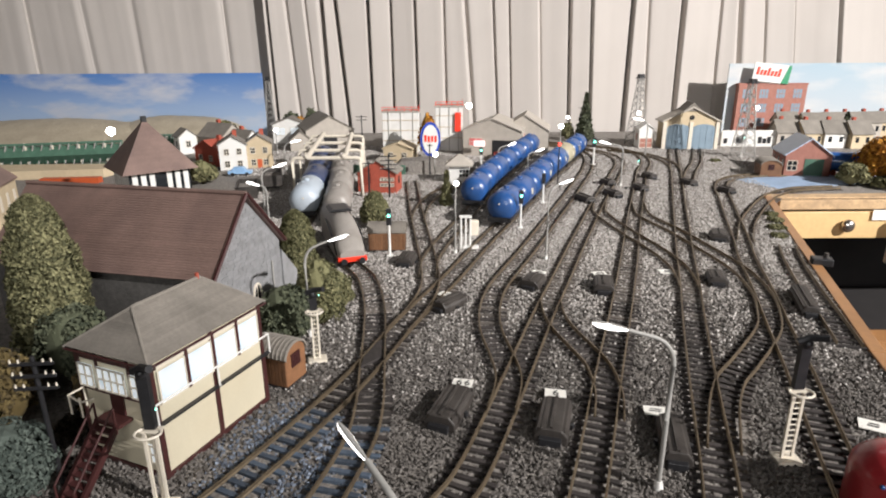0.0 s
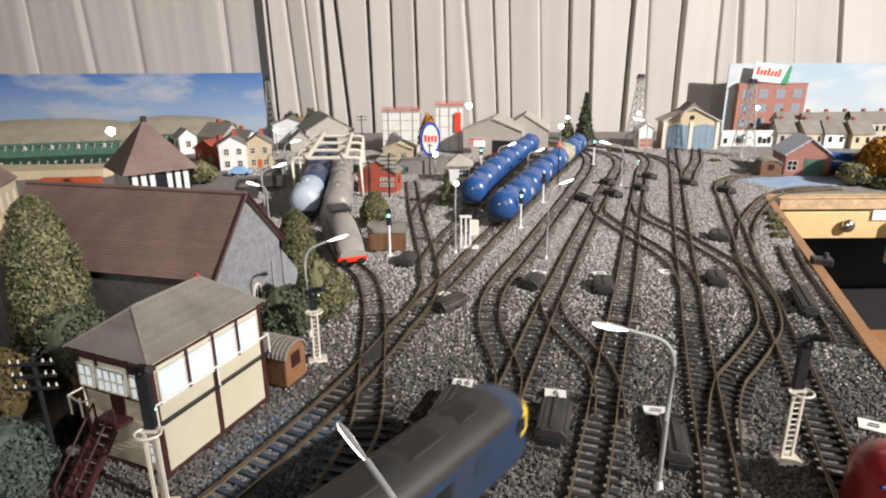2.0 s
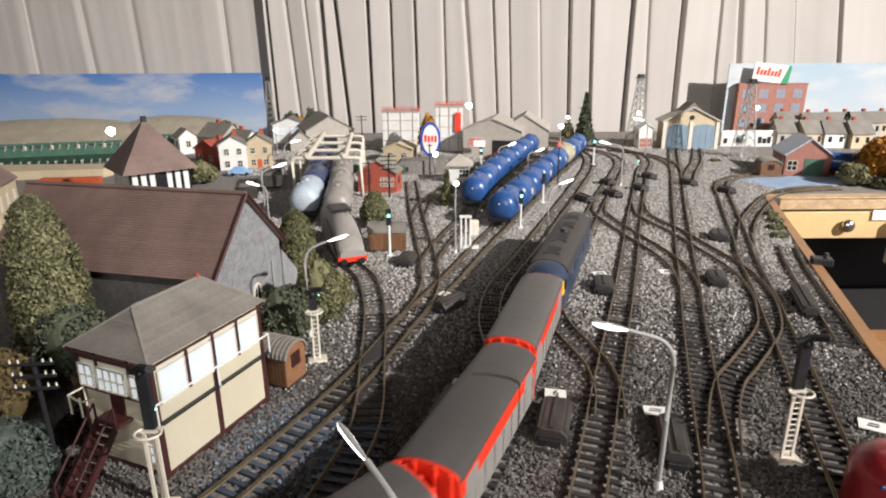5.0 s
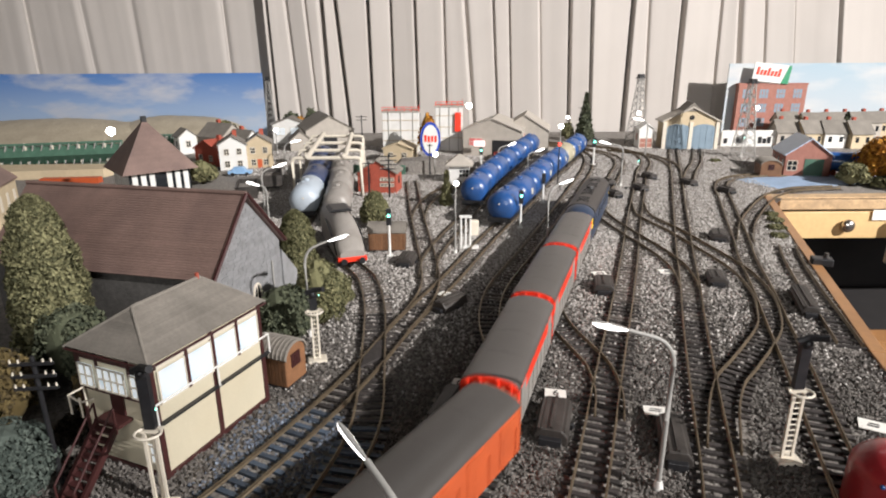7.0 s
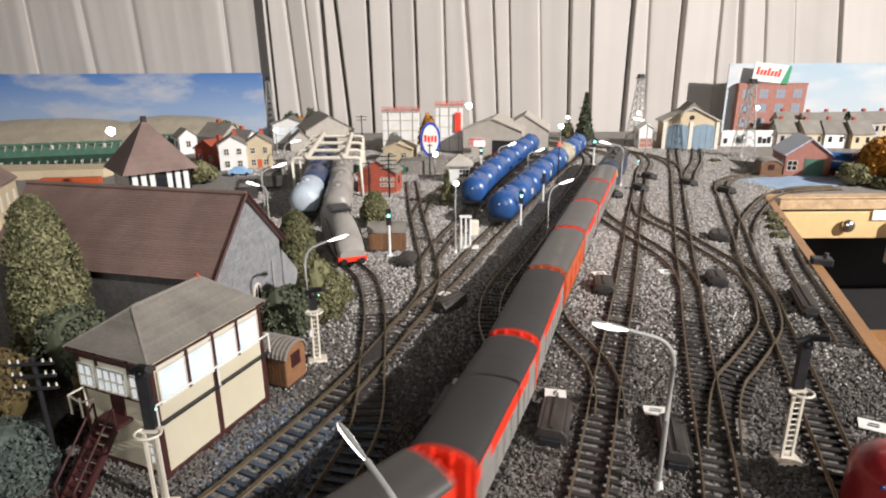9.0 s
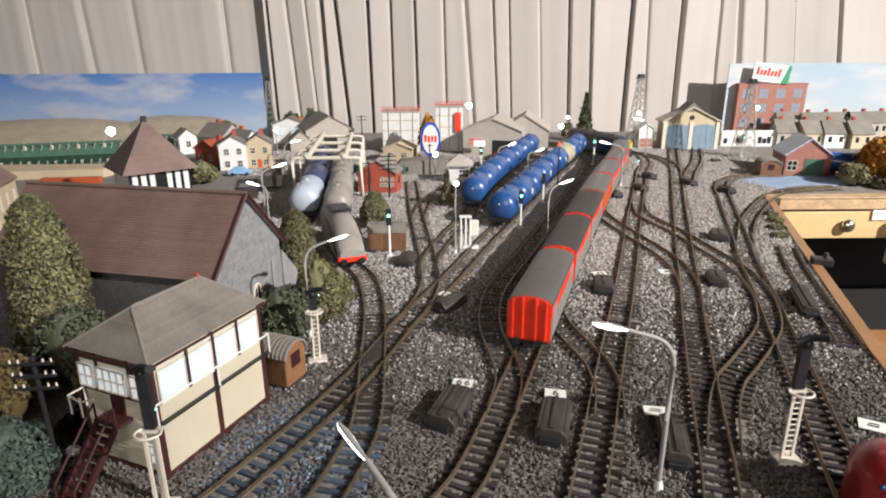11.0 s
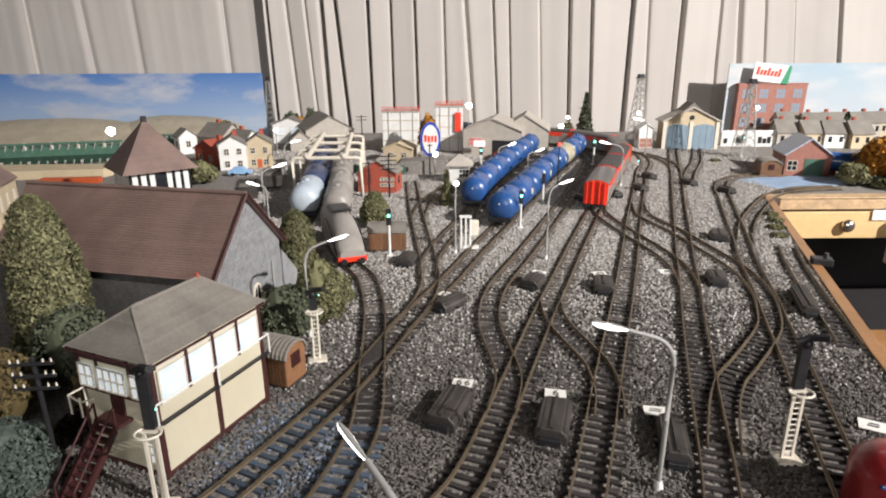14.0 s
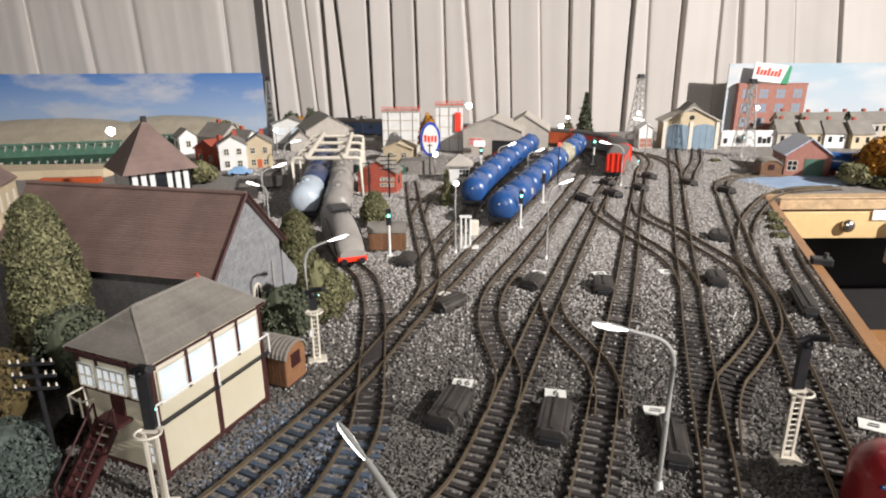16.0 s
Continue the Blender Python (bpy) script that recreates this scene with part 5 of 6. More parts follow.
    for v in bm.verts:
        v.co *= 1 + 0.1 * noise.noise(v.co * 1.3)
    part("inner_foliage", bm, material, t)
    return t


tree(-29.0, 41.0, 12.5, 2.75, M_FIR, "tall dense olive-green fir with drooping fronds", 1, "fir", 26000, 0.19)
tree(-15.0, 58.6, 6.9, 2.15, M_BUSH, "tall olive-green bush beside the stone shed", 2, "fir", 14000, 0.16, "bush")
tree(-10.2, 46.2, 6.6, 2.0, M_BUSH, "olive-green bush beside the line", 3, "round", 9000, 0.18, "bush")
tree(-12.6, 43.4, 5.0, 2.6, M_DARKBUSH, "dark green clumped bush behind the hut", 4, "round", 11000, 0.2, "bush")
tree(-9.6, 49.8, 4.0, 1.7, M_BUSH, "low olive bush beside the curve", 5, "round", 6000, 0.17, "bush")
tree(-8.9, 76.5, 5.4, 1.9, M_BUSH, "olive-green bush before the red hut", 6, "round", 6000, 0.24, "bush")
tree(-25.4, 37.5, 6.2, 2.6, M_DARKBUSH, "dark green shrub in the shade of the shed", 7, "round", 9000, 0.21, "bush")
tree(-26.6, 31.0, 6.4, 2.4, M_BROWNBUSH, "brown-green shrub behind the telegraph pole", 8, "round", 9000, 0.21, "bush")
tree(-22.3, 25.6, 4.6, 2.4, M_BLUEBUSH, "grey-green feathery shrub by the telegraph pole", 9, "round", 12000, 0.16, "bush")
tree(-21.5, 33.6, 4.0, 1.9, M_BROWNBUSH, "dark brown undergrowth beside the stairs", 10, "round", 1800, 0.32, "bush")
tree(-19.0, 39.5, 3.6, 1.8, M_DARKBUSH, "dark low bush behind the signal box", 20, "round", 1800, 0.32, "bush")
tree(-43.0, 106, 4.4, 2.6, M_BUSH, "round olive bush by the houses", 11, "round", 1500, 0.45, "bush")
tree(77.6, 102.5, 9.4, 5.4, M_AUTUMN, "orange autumn tree at the end of the board", 12, "round", 9000, 0.4)
tree(70.2, 101.5, 4.2, 2.6, M_FIR, "round grey-green bush by the autumn tree", 13, "round", 2200, 0.42, "bush")
tree(76.5, 98, 2.2, 4.2, M_FIR, "low grey-green hedge along the board edge", 14, "round", 2200, 0.42, "bush")
tree(37.0, 158, 12.2, 2.7, M_DARKBUSH, "dark far conifer before the curtain", 15, "cone", 1800, 0.5)
tree(33.0, 160, 5.0, 1.6, M_BUSH, "olive tree beside the far conifer", 16, "round", 700, 0.5)
tree(101, 152, 7.6, 2.4, M_DARKBUSH, "dark green conifer among the terrace houses", 17, "cone", 900, 0.5)
tree(-54.5, 153, 7.0, 3.0, M_BUSH, "round dull green tree behind the houses", 18, "round", 900, 0.6)
tree(-41.0, 166, 8.2, 2.4, M_DARKBUSH, "dark round tree behind the white house", 19, "round", 700, 0.6)
tree(-36.0, 168, 9.0, 2.4, M_DARKBUSH, "dark round tree behind the white house", 21, "round", 700, 0.6)
tree(-38.0, 162, 7.0, 2.2, M_AUTUMN, "yellow-green tree behind the white house", 22, "round", 700, 0.6)
tree(-3.2, 132.5, 10.8, 1.9, M_AUTUMN, "small orange-leaved tree above the round sign", 23, "round", 900, 0.5)
tree(0.6, 88, 5.4, 1.1, M_BUSH, "thin upright shrub by the ticket kiosk", 24, "cone", 700, 0.35, "bush")
for k, (x, y, r) in enumerate(((41.6, 71, 1.5), (43.2, 74.5, 1.7), (44.8, 78, 1.6), (46.2, 81.5, 1.3), (33.0, 37.0, 1.6), (31.8, 34, 1.5), (57.5, 126, 1.6), (84, 97, 3))):
    tree(x, y, 0.55 + 0.12 * (k % 3), r * 0.7, M_BUSH, "low olive scrub along the board edge", 40 + k, "round", 900, 0.16, "bush", group="edge scrub")

# ---------------------------------------------------------------- middle and far buildings
house(-10.8, 97, 0, -8, 6.4, 4.5, 3.4, 2.0, M_BRICK, M_SLATE, "bright red hut with grey roof and white window bars", "hut", ((1.2, 1.2, 1.2, 0.5), (1.2, 2.1, 1.2, 0.5), (2.4, 1.2, 0.9, 0.5), (2.4, 2.1, 0.9, 0.5)), name="red_hut")
t = thing("ticket_kiosk", 2.9, 104.5, 0, -4, "small white kiosk with grey pyramid roof", "kiosk")
part("wall", box(B(), -1.8, 1.8, 0, 3.4, 0, 3.2), M_WHITE, t, bevel=0.03)
bm = B()
loft(bm, [[(-2.4, -0.6, 3.1), (2.4, -0.6, 3.1), (2.4, 4.0, 3.1), (-2.4, 4.0, 3.1)], [(-2.4, -0.6, 3.3), (2.4, -0.6, 3.3), (2.4, 4.0, 3.3), (-2.4, 4.0, 3.3)], [(-0.15, 1.6, 5.0), (0.15, 1.6, 5.0), (0.15, 1.8, 5.0), (-0.15, 1.8, 5.0)]])
part("roof", bm, M_STUCCO, t, "pale grey roof")
for i in range(3):
    for j in range(2):
        bm = B()
        box(bm, 0.1 + i * 0.55, 0.5 + i * 0.55, -0.06, 0.02, 1.2 + j * 0.75, 1.75 + j * 0.75)
        part("window", bm, M_GLASS, t)

# oil depot
def depot_block(x, y, w, d, z0, h, label):
    t = thing("depot_building", x, y, 0, 0, label, "oil depot", "oil depot blocks")
    part("wall", box(B(), -w / 2, w / 2, 0, d, 0, h), M_WHITE, t, bevel=0.08)
    bm = B()
    box(bm, -w / 2 - 0.2, w / 2 + 0.2, -0.2, d + 0.2, h, h + 0.25)
    part("roof", bm, M_STUCCO, t)
    for k in range(6):
        bm = B()
        xx = -w / 2 + k * w / 5
        rod(bm, (xx, -0.1, h), (xx, -0.1, h + 1.2), 0.07, None, 6)
        part("rail_post", bm, M_RED, t)
    for zz in (0.6, 1.2):
        bm = B()
        tube(bm, [(-w / 2, -0.1, h + zz), (w / 2, -0.1, h + zz), (w / 2, d, h + zz)], 0.07, 6)
        part("guard_rail", bm, M_RED, t, "red guard rail")
    for k in range(3):
        bm = B()
        zz = h * (0.3 + 0.25 * k)
        box(bm, -w / 2 - 0.05, w / 2 + 0.05, -0.12, 0.0, zz, zz + 0.14)
        part("girder", bm, M_TAN, t)
    for k in range(3):
        bm = B()
        xx = -w / 2 + (k + 0.5) * w / 3
        box(bm, xx - 0.08, xx + 0.08, -0.12, 0, 0, h)
        part("girder", bm, M_GREY, t)
    return t


depot_block(-9.6, 140, 8.4, 8, 0, 9.2, "white oil depot block with red roof railings")
depot_block(1.6, 142, 6.4, 8, 0, 10.2, "tall white oil depot block with red roof railings")
solid("red_sign_board", box(B(), -0.7, 0.7, -0.1, 0.1, 0, 4.4), M_RED, 3.6, 141.5, 4.6, 0, "upright red sign board on the depot wall", "sign", bevel=0.05)
house(-9.4, 126, 0, -10, 6.2, 5, 3.0, 1.1, M_TAN, M_TAN, "tan flat-roofed depot office", "office", ((-1.5, 1.2, 1, 1), (1.4, 1.2, 1, 1)))
t = thing("round_sign", -2.5, 125, 0, 6, "large oval white sign with blue rim and red marks", "sign")
for nm, rx, rz_, y0, y1, m_, lb in (("rim", 2.1, 3.5, -0.15, 0.25, mat("sign_blue", (0.02, 0.06, 0.4), 0.4), "blue rim"), ("face", 1.65, 2.95, -0.3, -0.1, M_WHITE, "white face")):
    bm = B()
    prism(bm, [(rx * math.cos(a), 5.1 + rz_ * math.sin(a)) for a in np.linspace(0, 6.2832, 32, endpoint=False)], y0, y1)
    part(nm, bm, m_, t, lb)
for k, xx in enumerate((-1.05, -0.35, 0.35, 1.05)):
    bm = B()
    box(bm, xx - 0.24, xx + 0.24, -0.36, -0.28, 4.6 - 0.1 * (k % 2), 5.8 + (0.2 if k == 0 else 0))
    part("mark", bm, M_RED, t, "red mark")
bm = B()
rod(bm, (0, 0.1, 0), (0, 0.1, 3), 0.2)
part("post", bm, M_GREY, t)

# grey workshop with lit signs
house(11.0, 134, 0, -12, 13.0, 12, 5.6, 2.6, M_STUCCO, M_STUCCO, "grey workshop with wide gable and open bay", "workshop", ((-3.6, 2.4, 3.0, 1.6),), door=(2.6, 5.0, 3.6, M_BLACK), name="workshop", glass=mat("pink_sign", (0.6, 0.16, 0.16), 0.5))
house(19.0, 140, 0, -10, 11.0, 12, 5.0, 3.4, M_STUCCO, M_STUCCO, "grey shed beside the workshop", "shed", name="workshop_shed")
solid("lit_sign", box(B(), -1.2, 1.2, -0.1, 0.1, 0, 1.2), glow("lit_sign_face", (1.0, 0.75, 0.75), 1.6), 8.1, 132.6, 2.5, -12, "small glowing pink sign on the workshop", "sign", bevel=0.1)
solid("road_vehicle", box(B(), -1.8, 1.8, -0.8, 0.8, 0.2, 1.5), M_RED, 13.0, 131.0, 0, 10, "small red lorry parked by the workshop", "lorry", bevel=0.3)
house(-27.0, 146, 0, 20, 11.5, 16, 4.6, 3.2, M_STUCCO, M_SLATE, "grey goods shed with arched doorway", "shed", door=(0, 3.2, 3.2, M_BLACK), name="goods_shed", glass=M_GLASS)
house(-33.5, 143, 0, 15, 5.0, 6, 2.6, 2.0, M_STUCCO, M_SLATE, "small grey lean-to beside the goods shed", "shed", name="lean_to")
bm = B()
box(bm, -5, 5, -0.2, 0.2, 0, 1.9)
solid("green_fence", bm, M_SAGE, -12.0, 113, 0, -6, "dull green fence behind the red hut", "fence", bevel=0.1)
bm = B()
prism(bm, [(-9, 0), (9, 0), (7.5, 2.2), (2, 2.9), (-6, 2.4)], 0, 5)
solid("cinder_bank", bm, M_GROUND, -2, 113, 0, 0, "low grey cinder bank behind the yard", "bank", kind="structure")

# two-road engine shed
t = thing("engine_shed", 58.6, 143, 0, -3, "two-road cream engine shed with slate-blue doors", "engine shed")
bm = B()
prism(bm, [(-6.3, 0), (6.3, 0), (6.3, 6.6), (0, 9.6), (-6.3, 6.6)], 0, 5)
part("wall", bm, M_TAN, t)
for s in (-1, 1):
    bm = B()
    prism(bm, [(s * 6.9, 6.3), (0, 9.65), (0, 10.0), (s * 6.9, 6.65)], -0.5, 5.5)
    part("roof", bm, M_STUCCO, t)
    bm = B()
    prism(bm, [(s * 3.0 - 2.55, 0), (s * 3.0 + 2.55, 0), (s * 3.0 + 2.55, 5.0)] + [(s * 3.0 + 2.55 * math.cos(a), 5.0 + 0.9 * math.sin(a)) for a in np.linspace(0.2, 2.554, 9)] + [(s * 3.0 - 2.55, 5.0)], -0.15, 0.03)
    d = part("door", bm, M_BLUEDOOR, t, "slate-blue double door")
    for k in range(4):
        bm = B()
        xx = s * 3.0 - 2.1 + k * 1.4
        box(bm, xx - 0.05, xx + 0.05, -0.2, -0.14, 0.1, 5.4)
        part("door_batten", bm, M_BLUEDOOR, d)
for x in (-6.1, 0, 6.1):
    part("pilaster", box(B(), x - 0.4, x + 0.4, -0.3, 0.05, 0, 6.4), M_OFFWHITE, t, "cream pilaster")
bm = B()
prism(bm, [(-2.2, 8.9), (2.2, 8.9), (0, 10.9)], -0.2, 5)
part("roof_vent", bm, M_SLATE, t, "raised dark ridge vent")
bm = B()
rod(bm, (0, -0.12, 7.4), (0, -0.02, 7.4), 0.55, None, 16)
part("round_vent", bm, M_BLACK, t)
house(48.9, 145, 0, 0, 3.4, 3.4, 4.6, 1.2, M_WHITE, M_WHITE, "narrow white kiosk with brick-red lower panels by the tracks", "kiosk", ((0, 0.2, 3.0, 2.2),), name="kiosk", glass=M_BRICK_PALE)

# small engine house, van and tank on the side board
# The roof's pale blue is the bluish light on it, held in the base colour.
house(67.2, 109.5, 0, -14, 7.6, 9, 3.9, 2.9, M_BRICK_PALE, mat("blue_lit_sheet_roof", (0.50, 0.60, 0.74), 0.35, var=0.08), "brick engine house, blue light painted into its sheet roof", "engine house", ((-2.6, 1.0, 1.6, 1.8),), door=(1.0, 3.2, 3.2, M_SAGE), name="engine_house")
van_hut(60.0, 108.4, -14, 3.4, 4.6, "brown van with pale blue roof by the engine house")
t = thing("storage_tank", 74.5, 110, 0, 70, "dark blue cylindrical tank lying by the engine house", "tank")
bm = B()
rod(bm, (0, -3, 2.5), (0, 3, 2.5), 1.8, None, 24)
part("barrel", bm, M_BLUE_TANK, t, smooth=True)
bm = B()
box(bm, -1.2, 1.2, -2.2, -1.6, 0, 1.6)
box(bm, -1.2, 1.2, 1.6, 2.2, 0, 1.6)
part("cradle", bm, M_BRICK, t)
bm = B()
prism(bm, [(56, 98.8), (82, 104), (84, 112), (60, 108.5), (52, 107)], 0.0, 0.12, "z")
solid("forecourt", bm, mat("blue_grey_paving", (0.26, 0.35, 0.48), 0.7, var=0.2, scale=40), 0, 0, 0, 0, "blue-grey paved forecourt", "paving", kind="structure")


def pylon(x, y, h, w, label):
    t = thing("lattice_tower", x, y, 0, 12, label, "lattice tower", "lattice towers")
    for sx, sy in ((-1, -1), (1, -1), (1, 1), (-1, 1)):
        bm = B()
        tube(bm, [(sx * w, sy * w, 0), (sx * w * 0.35, sy * w * 0.35, h * 0.85), (sx * w * 0.3, sy * w * 0.3, h)], 0.13, 5)
        part("leg", bm, M_GREY, t)
    for k in range(9):
        f0, f1 = k / 9, (k + 1) / 9
        a, b = w * (1 - 0.7 * f0), w * (1 - 0.7 * f1)
        bm = B()
        for q in range(4):
            c, s = (1, 0, -1, 0)[q], (0, 1, 0, -1)[q]
            def at(u, v, z):
                return (u * c - v * s, u * s + v * c, z)
            tube(bm, [at(-a, -a, f0 * h), at(b, -b, f1 * h)], 0.07, 4)
            tube(bm, [at(a, -a, f0 * h), at(-b, -b, f1 * h)], 0.07, 4)
        part("bracing", bm, M_GREY, t)
    bm = B()
    box(bm, -w * 0.5, w * 0.5, -w * 0.5, w * 0.5, h, h + 0.2)
    box(bm, -w * 0.35, w * 0.35, -w * 0.3, w * 0.3, h + 0.2, h + 1.0)
    part("platform", bm, M_BLACK, t, "dark lamp platform")


pylon(48.6, 152, 16.0, 1.9, "grey lattice lighting tower before the curtain")
pylon(65.6, 131, 15.6, 1.8, "grey lattice lighting tower by the factory")
pylon(-50.9, 181, 14.8, 1.6, "grey lattice lighting tower by the sky board")

# factory with billboard
t = thing("brick_factory", 91.8, 171.6, 0, 0, "three-storey red brick factory in low relief against the sky board", "factory")
t.matrix_basis = t.matrix_basis @ Matrix.Diagonal((1.055, 0.3, 0.97, 1))
part("wall", box(B(), -9.0, 9.0, 0, 6, 0, 13.8), M_BRICK_PALE, t, bevel=0.05)
bm = B()
box(bm, -9.2, 9.2, -0.2, 6.2, 13.8, 14.2)
part("parapet", bm, M_BRICK_PALE, t)
for i in range(4):
    for j in range(3):
        bm = B()
        xx, zz = -6.7 + i * 4.45, 2.0 + j * 4.0
        box(bm, xx - 1.2, xx + 1.2, -0.08, 0.03, zz, zz + 2.6)
        q = part("window", bm, M_BLUEDOOR, t, "grey factory window")
        bm = B()
        for k in range(4):
            box(bm, xx - 1.2 + k * 0.8 - 0.06, xx - 1.2 + k * 0.8 + 0.06, -0.13, -0.07, zz, zz + 2.6)
        for k in range(3):
            box(bm, xx - 1.25, xx + 1.25, -0.135, -0.072, zz + k * 1.3 - 0.06, zz + k * 1.3 + 0.06)
        part("frame", bm, M_BRICK_PALE, q)
t = thing("billboard", 90.4, 171.3, 13.7, 0, "tilted white billboard with red lettering and green corner", "billboard")
lean = pose(0, 0, 0, 0, 6, 0)
part("board", box(B(), -5.2, 5.0, -0.15, 0.1, 0.3, 5.2), M_WHITE, t, at=lean)
bm = B()
prism(bm, [(2.9, 0.35), (4.95, 0.35), (4.95, 5.15), (4.2, 5.15)], -0.22, -0.14)
part("corner", bm, mat("sign_green", (0.03, 0.25, 0.12), 0.5), t, "green corner", at=lean)
for k in range(7):
    bm = B()
    prism(bm, [(-4.5 + k * 1.0, 2.0), (-3.8 + k * 1.0, 2.0), (-3.6 + k * 1.0, 3.4 + (0.7 if k in (0, 3, 6) else 0)), (-4.3 + k * 1.0, 3.4 + (0.7 if k in (0, 3, 6) else 0))], -0.22, -0.14)
    part("mark", bm, M_RED, t, "red sign mark", at=lean)
for k in (-4, 0, 4):
    bm = B()
    rod(bm, (k, 0.3, -0.2), (k, 0.3, 2.0), 0.15)
    part("strut", bm, M_GREY, t)
bm = B()
box(bm, -6.6, 6.6, -0.2, 0.2, 0, 3.9)
t = solid("hoarding", bm, M_WHITE, 74.6, 147, 0.0, -2, "long white hoarding with dark marks by the factory", "hoarding", bevel=0.05)
for k, x in enumerate((-5.6, -2.6, -1.6, 2.6, 3.7, 4.8)):
    bm = B()
    box(bm, x - 0.45, x + 0.45, -0.27, -0.19, 0.8, 2.0 + 0.4 * (k % 2))
    part("mark", bm, M_BLACK, t, "dark mark")

# terrace houses on the right, town on the left
rnd = random.Random(8)
for i in range(4):
    house(86.0 + i * 5.2, 148 - i * 1.0, 0, 90 + rnd.uniform(-6, 6), 5.0, 5.0, 3.6, 2.6, (M_STUCCO, M_TAN, M_WHITE, M_TAN)[i], M_SLATE, "small terrace house with grey slate roof", "house", ((0, 1.0, 1.0, 1.2), (1.5, 1.0, 0.8, 1.2)), True, group="terrace houses")
for i in range(7):
    house(96.0 + i * 5.4, 166 - rnd.uniform(0, 3), 0, 90 + rnd.uniform(-8, 8), 5.5, 5.2, 4.0, 2.4, (M_STUCCO, M_TAN)[i % 2], M_SLATE, "far terrace house with grey slate roof", "house", ((0, 1.2, 1.0, 1.2),), True, group="terrace houses")
house(-49.0, 124, 0, -30, 6.6, 5, 3.4, 1.7, M_BRICK, M_BRICK, "bright red-brick house with stepped gable", "house", ((-1.5, 1.0, 1.0, 1.2), (1.5, 1.0, 1.0, 1.2)), True)
house(-41.6, 119, 0, 18, 5.2, 5, 5.0, 1.6, M_WHITE, M_SLATE, "two-storey house with a cream front", "house", ((-1.2, 3.0, 0.9, 1.2), (1.2, 3.0, 0.9, 1.2), (-1.2, 0.6, 0.9, 1.2), (1.2, 0.6, 0.9, 1.2)), True)
house(-37.0, 121, 0, 14, 5.0, 5, 5.0, 1.6, M_TAN, M_SLATE, "tan two-storey house with orange brick base", "house", ((-1.2, 3.0, 0.9, 1.2), (1.2, 3.0, 0.9, 1.2), (-1.2, 0.6, 0.9, 1.2), (1.2, 0.6, 0.9, 1.2)), True, door=(0, 0.9, 1.8, M_ORANGE_RED))
house(-49.5, 143, 0, 60, 7.0, 8, 3.6, 2.8, M_STUCCO, M_SLATE, "grey-roofed house at the edge of town", "house", ((0, 1.2, 1.0, 1.2),), True)
house(-44.0, 140, 0, 60, 5.0, 6, 3.0, 2.2, M_WHITE, M_SLATE, "small white house at the edge of town", "house", ((0, 1.2, 1.0, 1.2),), True)
house(-39.5, 157, 0, 5, 8.6, 6, 4.8, 1.6, M_WHITE, M_SLATE, "white house with wide bright windows", "house", ((-2.4, 2.2, 2.4, 1.8), (1.8, 2.2, 3.2, 1.8)), glass=M_PANE_LIT)
house(-59.0, 140, 0, 40, 4.0, 4, 4.0, 1.6, M_WHITE, M_SLATE, "small white chapel on the slope", "chapel", ((0, 1.6, 1.0, 1.4),))
house(-61.5, 74, 0, 18, 8.5, 8, 5.8, 3.6, M_TAN, M_ROOF_BROWN, "tan house with brown tiled hip roof", "house", ((2.4, 3.2, 1.2, 2.2), (-2, 3.2, 1.2, 2.2)), glass=M_OFFWHITE)
for k, (x, y) in enumerate(((-30.5, 92), (-29.0, 101), (-31.5, 83))):
    t = thing("open_wagon", x, y, 0, 14, "grimy grey-brown open wagon on a siding", "open wagon", "open wagons")
    bm = B()
    for d in ((-1.6, 1.6, -3.4, -3.2), (-1.6, 1.6, 3.2, 3.4), (-1.6, -1.4, -3.2, 3.2), (1.4, 1.6, -3.2, 3.2)):
        box(bm, *d, 1.3, 2.9)
    box(bm, -1.6, 1.6, -3.4, 3.4, 1.1, 1.3)
    part("body", bm, M_MOTOR, t)
    bm = B()
    box(bm, -1.3, 1.3, -3, 3, 1.3, 2.3)
    part("load", bm, M_GROUND, t, "dark coal load")
    for yy in (-2, 2):
        wheelset(t, yy)
bm = B()
prism(bm, [(-2.2, 0.3), (2.2, 0.3), (2.2, 0.9), (1.2, 1.0), (0.7, 1.6), (-1.0, 1.6), (-1.6, 1.0), (-2.2, 0.9)], -0.8, 0.8)
t = solid("car", bm, mat("pale_blue_car_paint", (0.25, 0.42, 0.65), 0.3), -38.5, 113, 0.12, 8, "small pale blue car parked by the houses", "car", bevel=0.1)
for sx in (-1.3, 1.3):
    for sy in (-0.75, 0.75):
        part("wheel", rod(B(), (sx, sy - 0.1, 0.25), (sx, sy + 0.1, 0.25), 0.36, None, 14), M_BLACK, t)

# pipe gantry over the parked tank wagons
t = thing("pipe_gantry", 0, 0, 0, 0, "white pipe-framed loading gantry over the tank wagons", "gantry")
for k, (y, xl, xr) in enumerate(((95, -23.9, -13.0), (103, -24.6, -13.9), (112, -25.6, -14.9), (122, -26.6, -16.0))):
    bm = B()
    z = 6.2
    tube(bm, [(xl, y, 0), (xl, y, z - 0.6), (xl + 0.2, y, z - 0.15), (xl + 0.7, y, z), (xr - 0.7, y, z), (xr - 0.2, y, z - 0.15), (xr, y, z - 0.6), (xr, y, 0)], 0.3, 8)
    part("frame", bm, M_OFFWHITE, t, "white pipe portal frame", smooth=True)
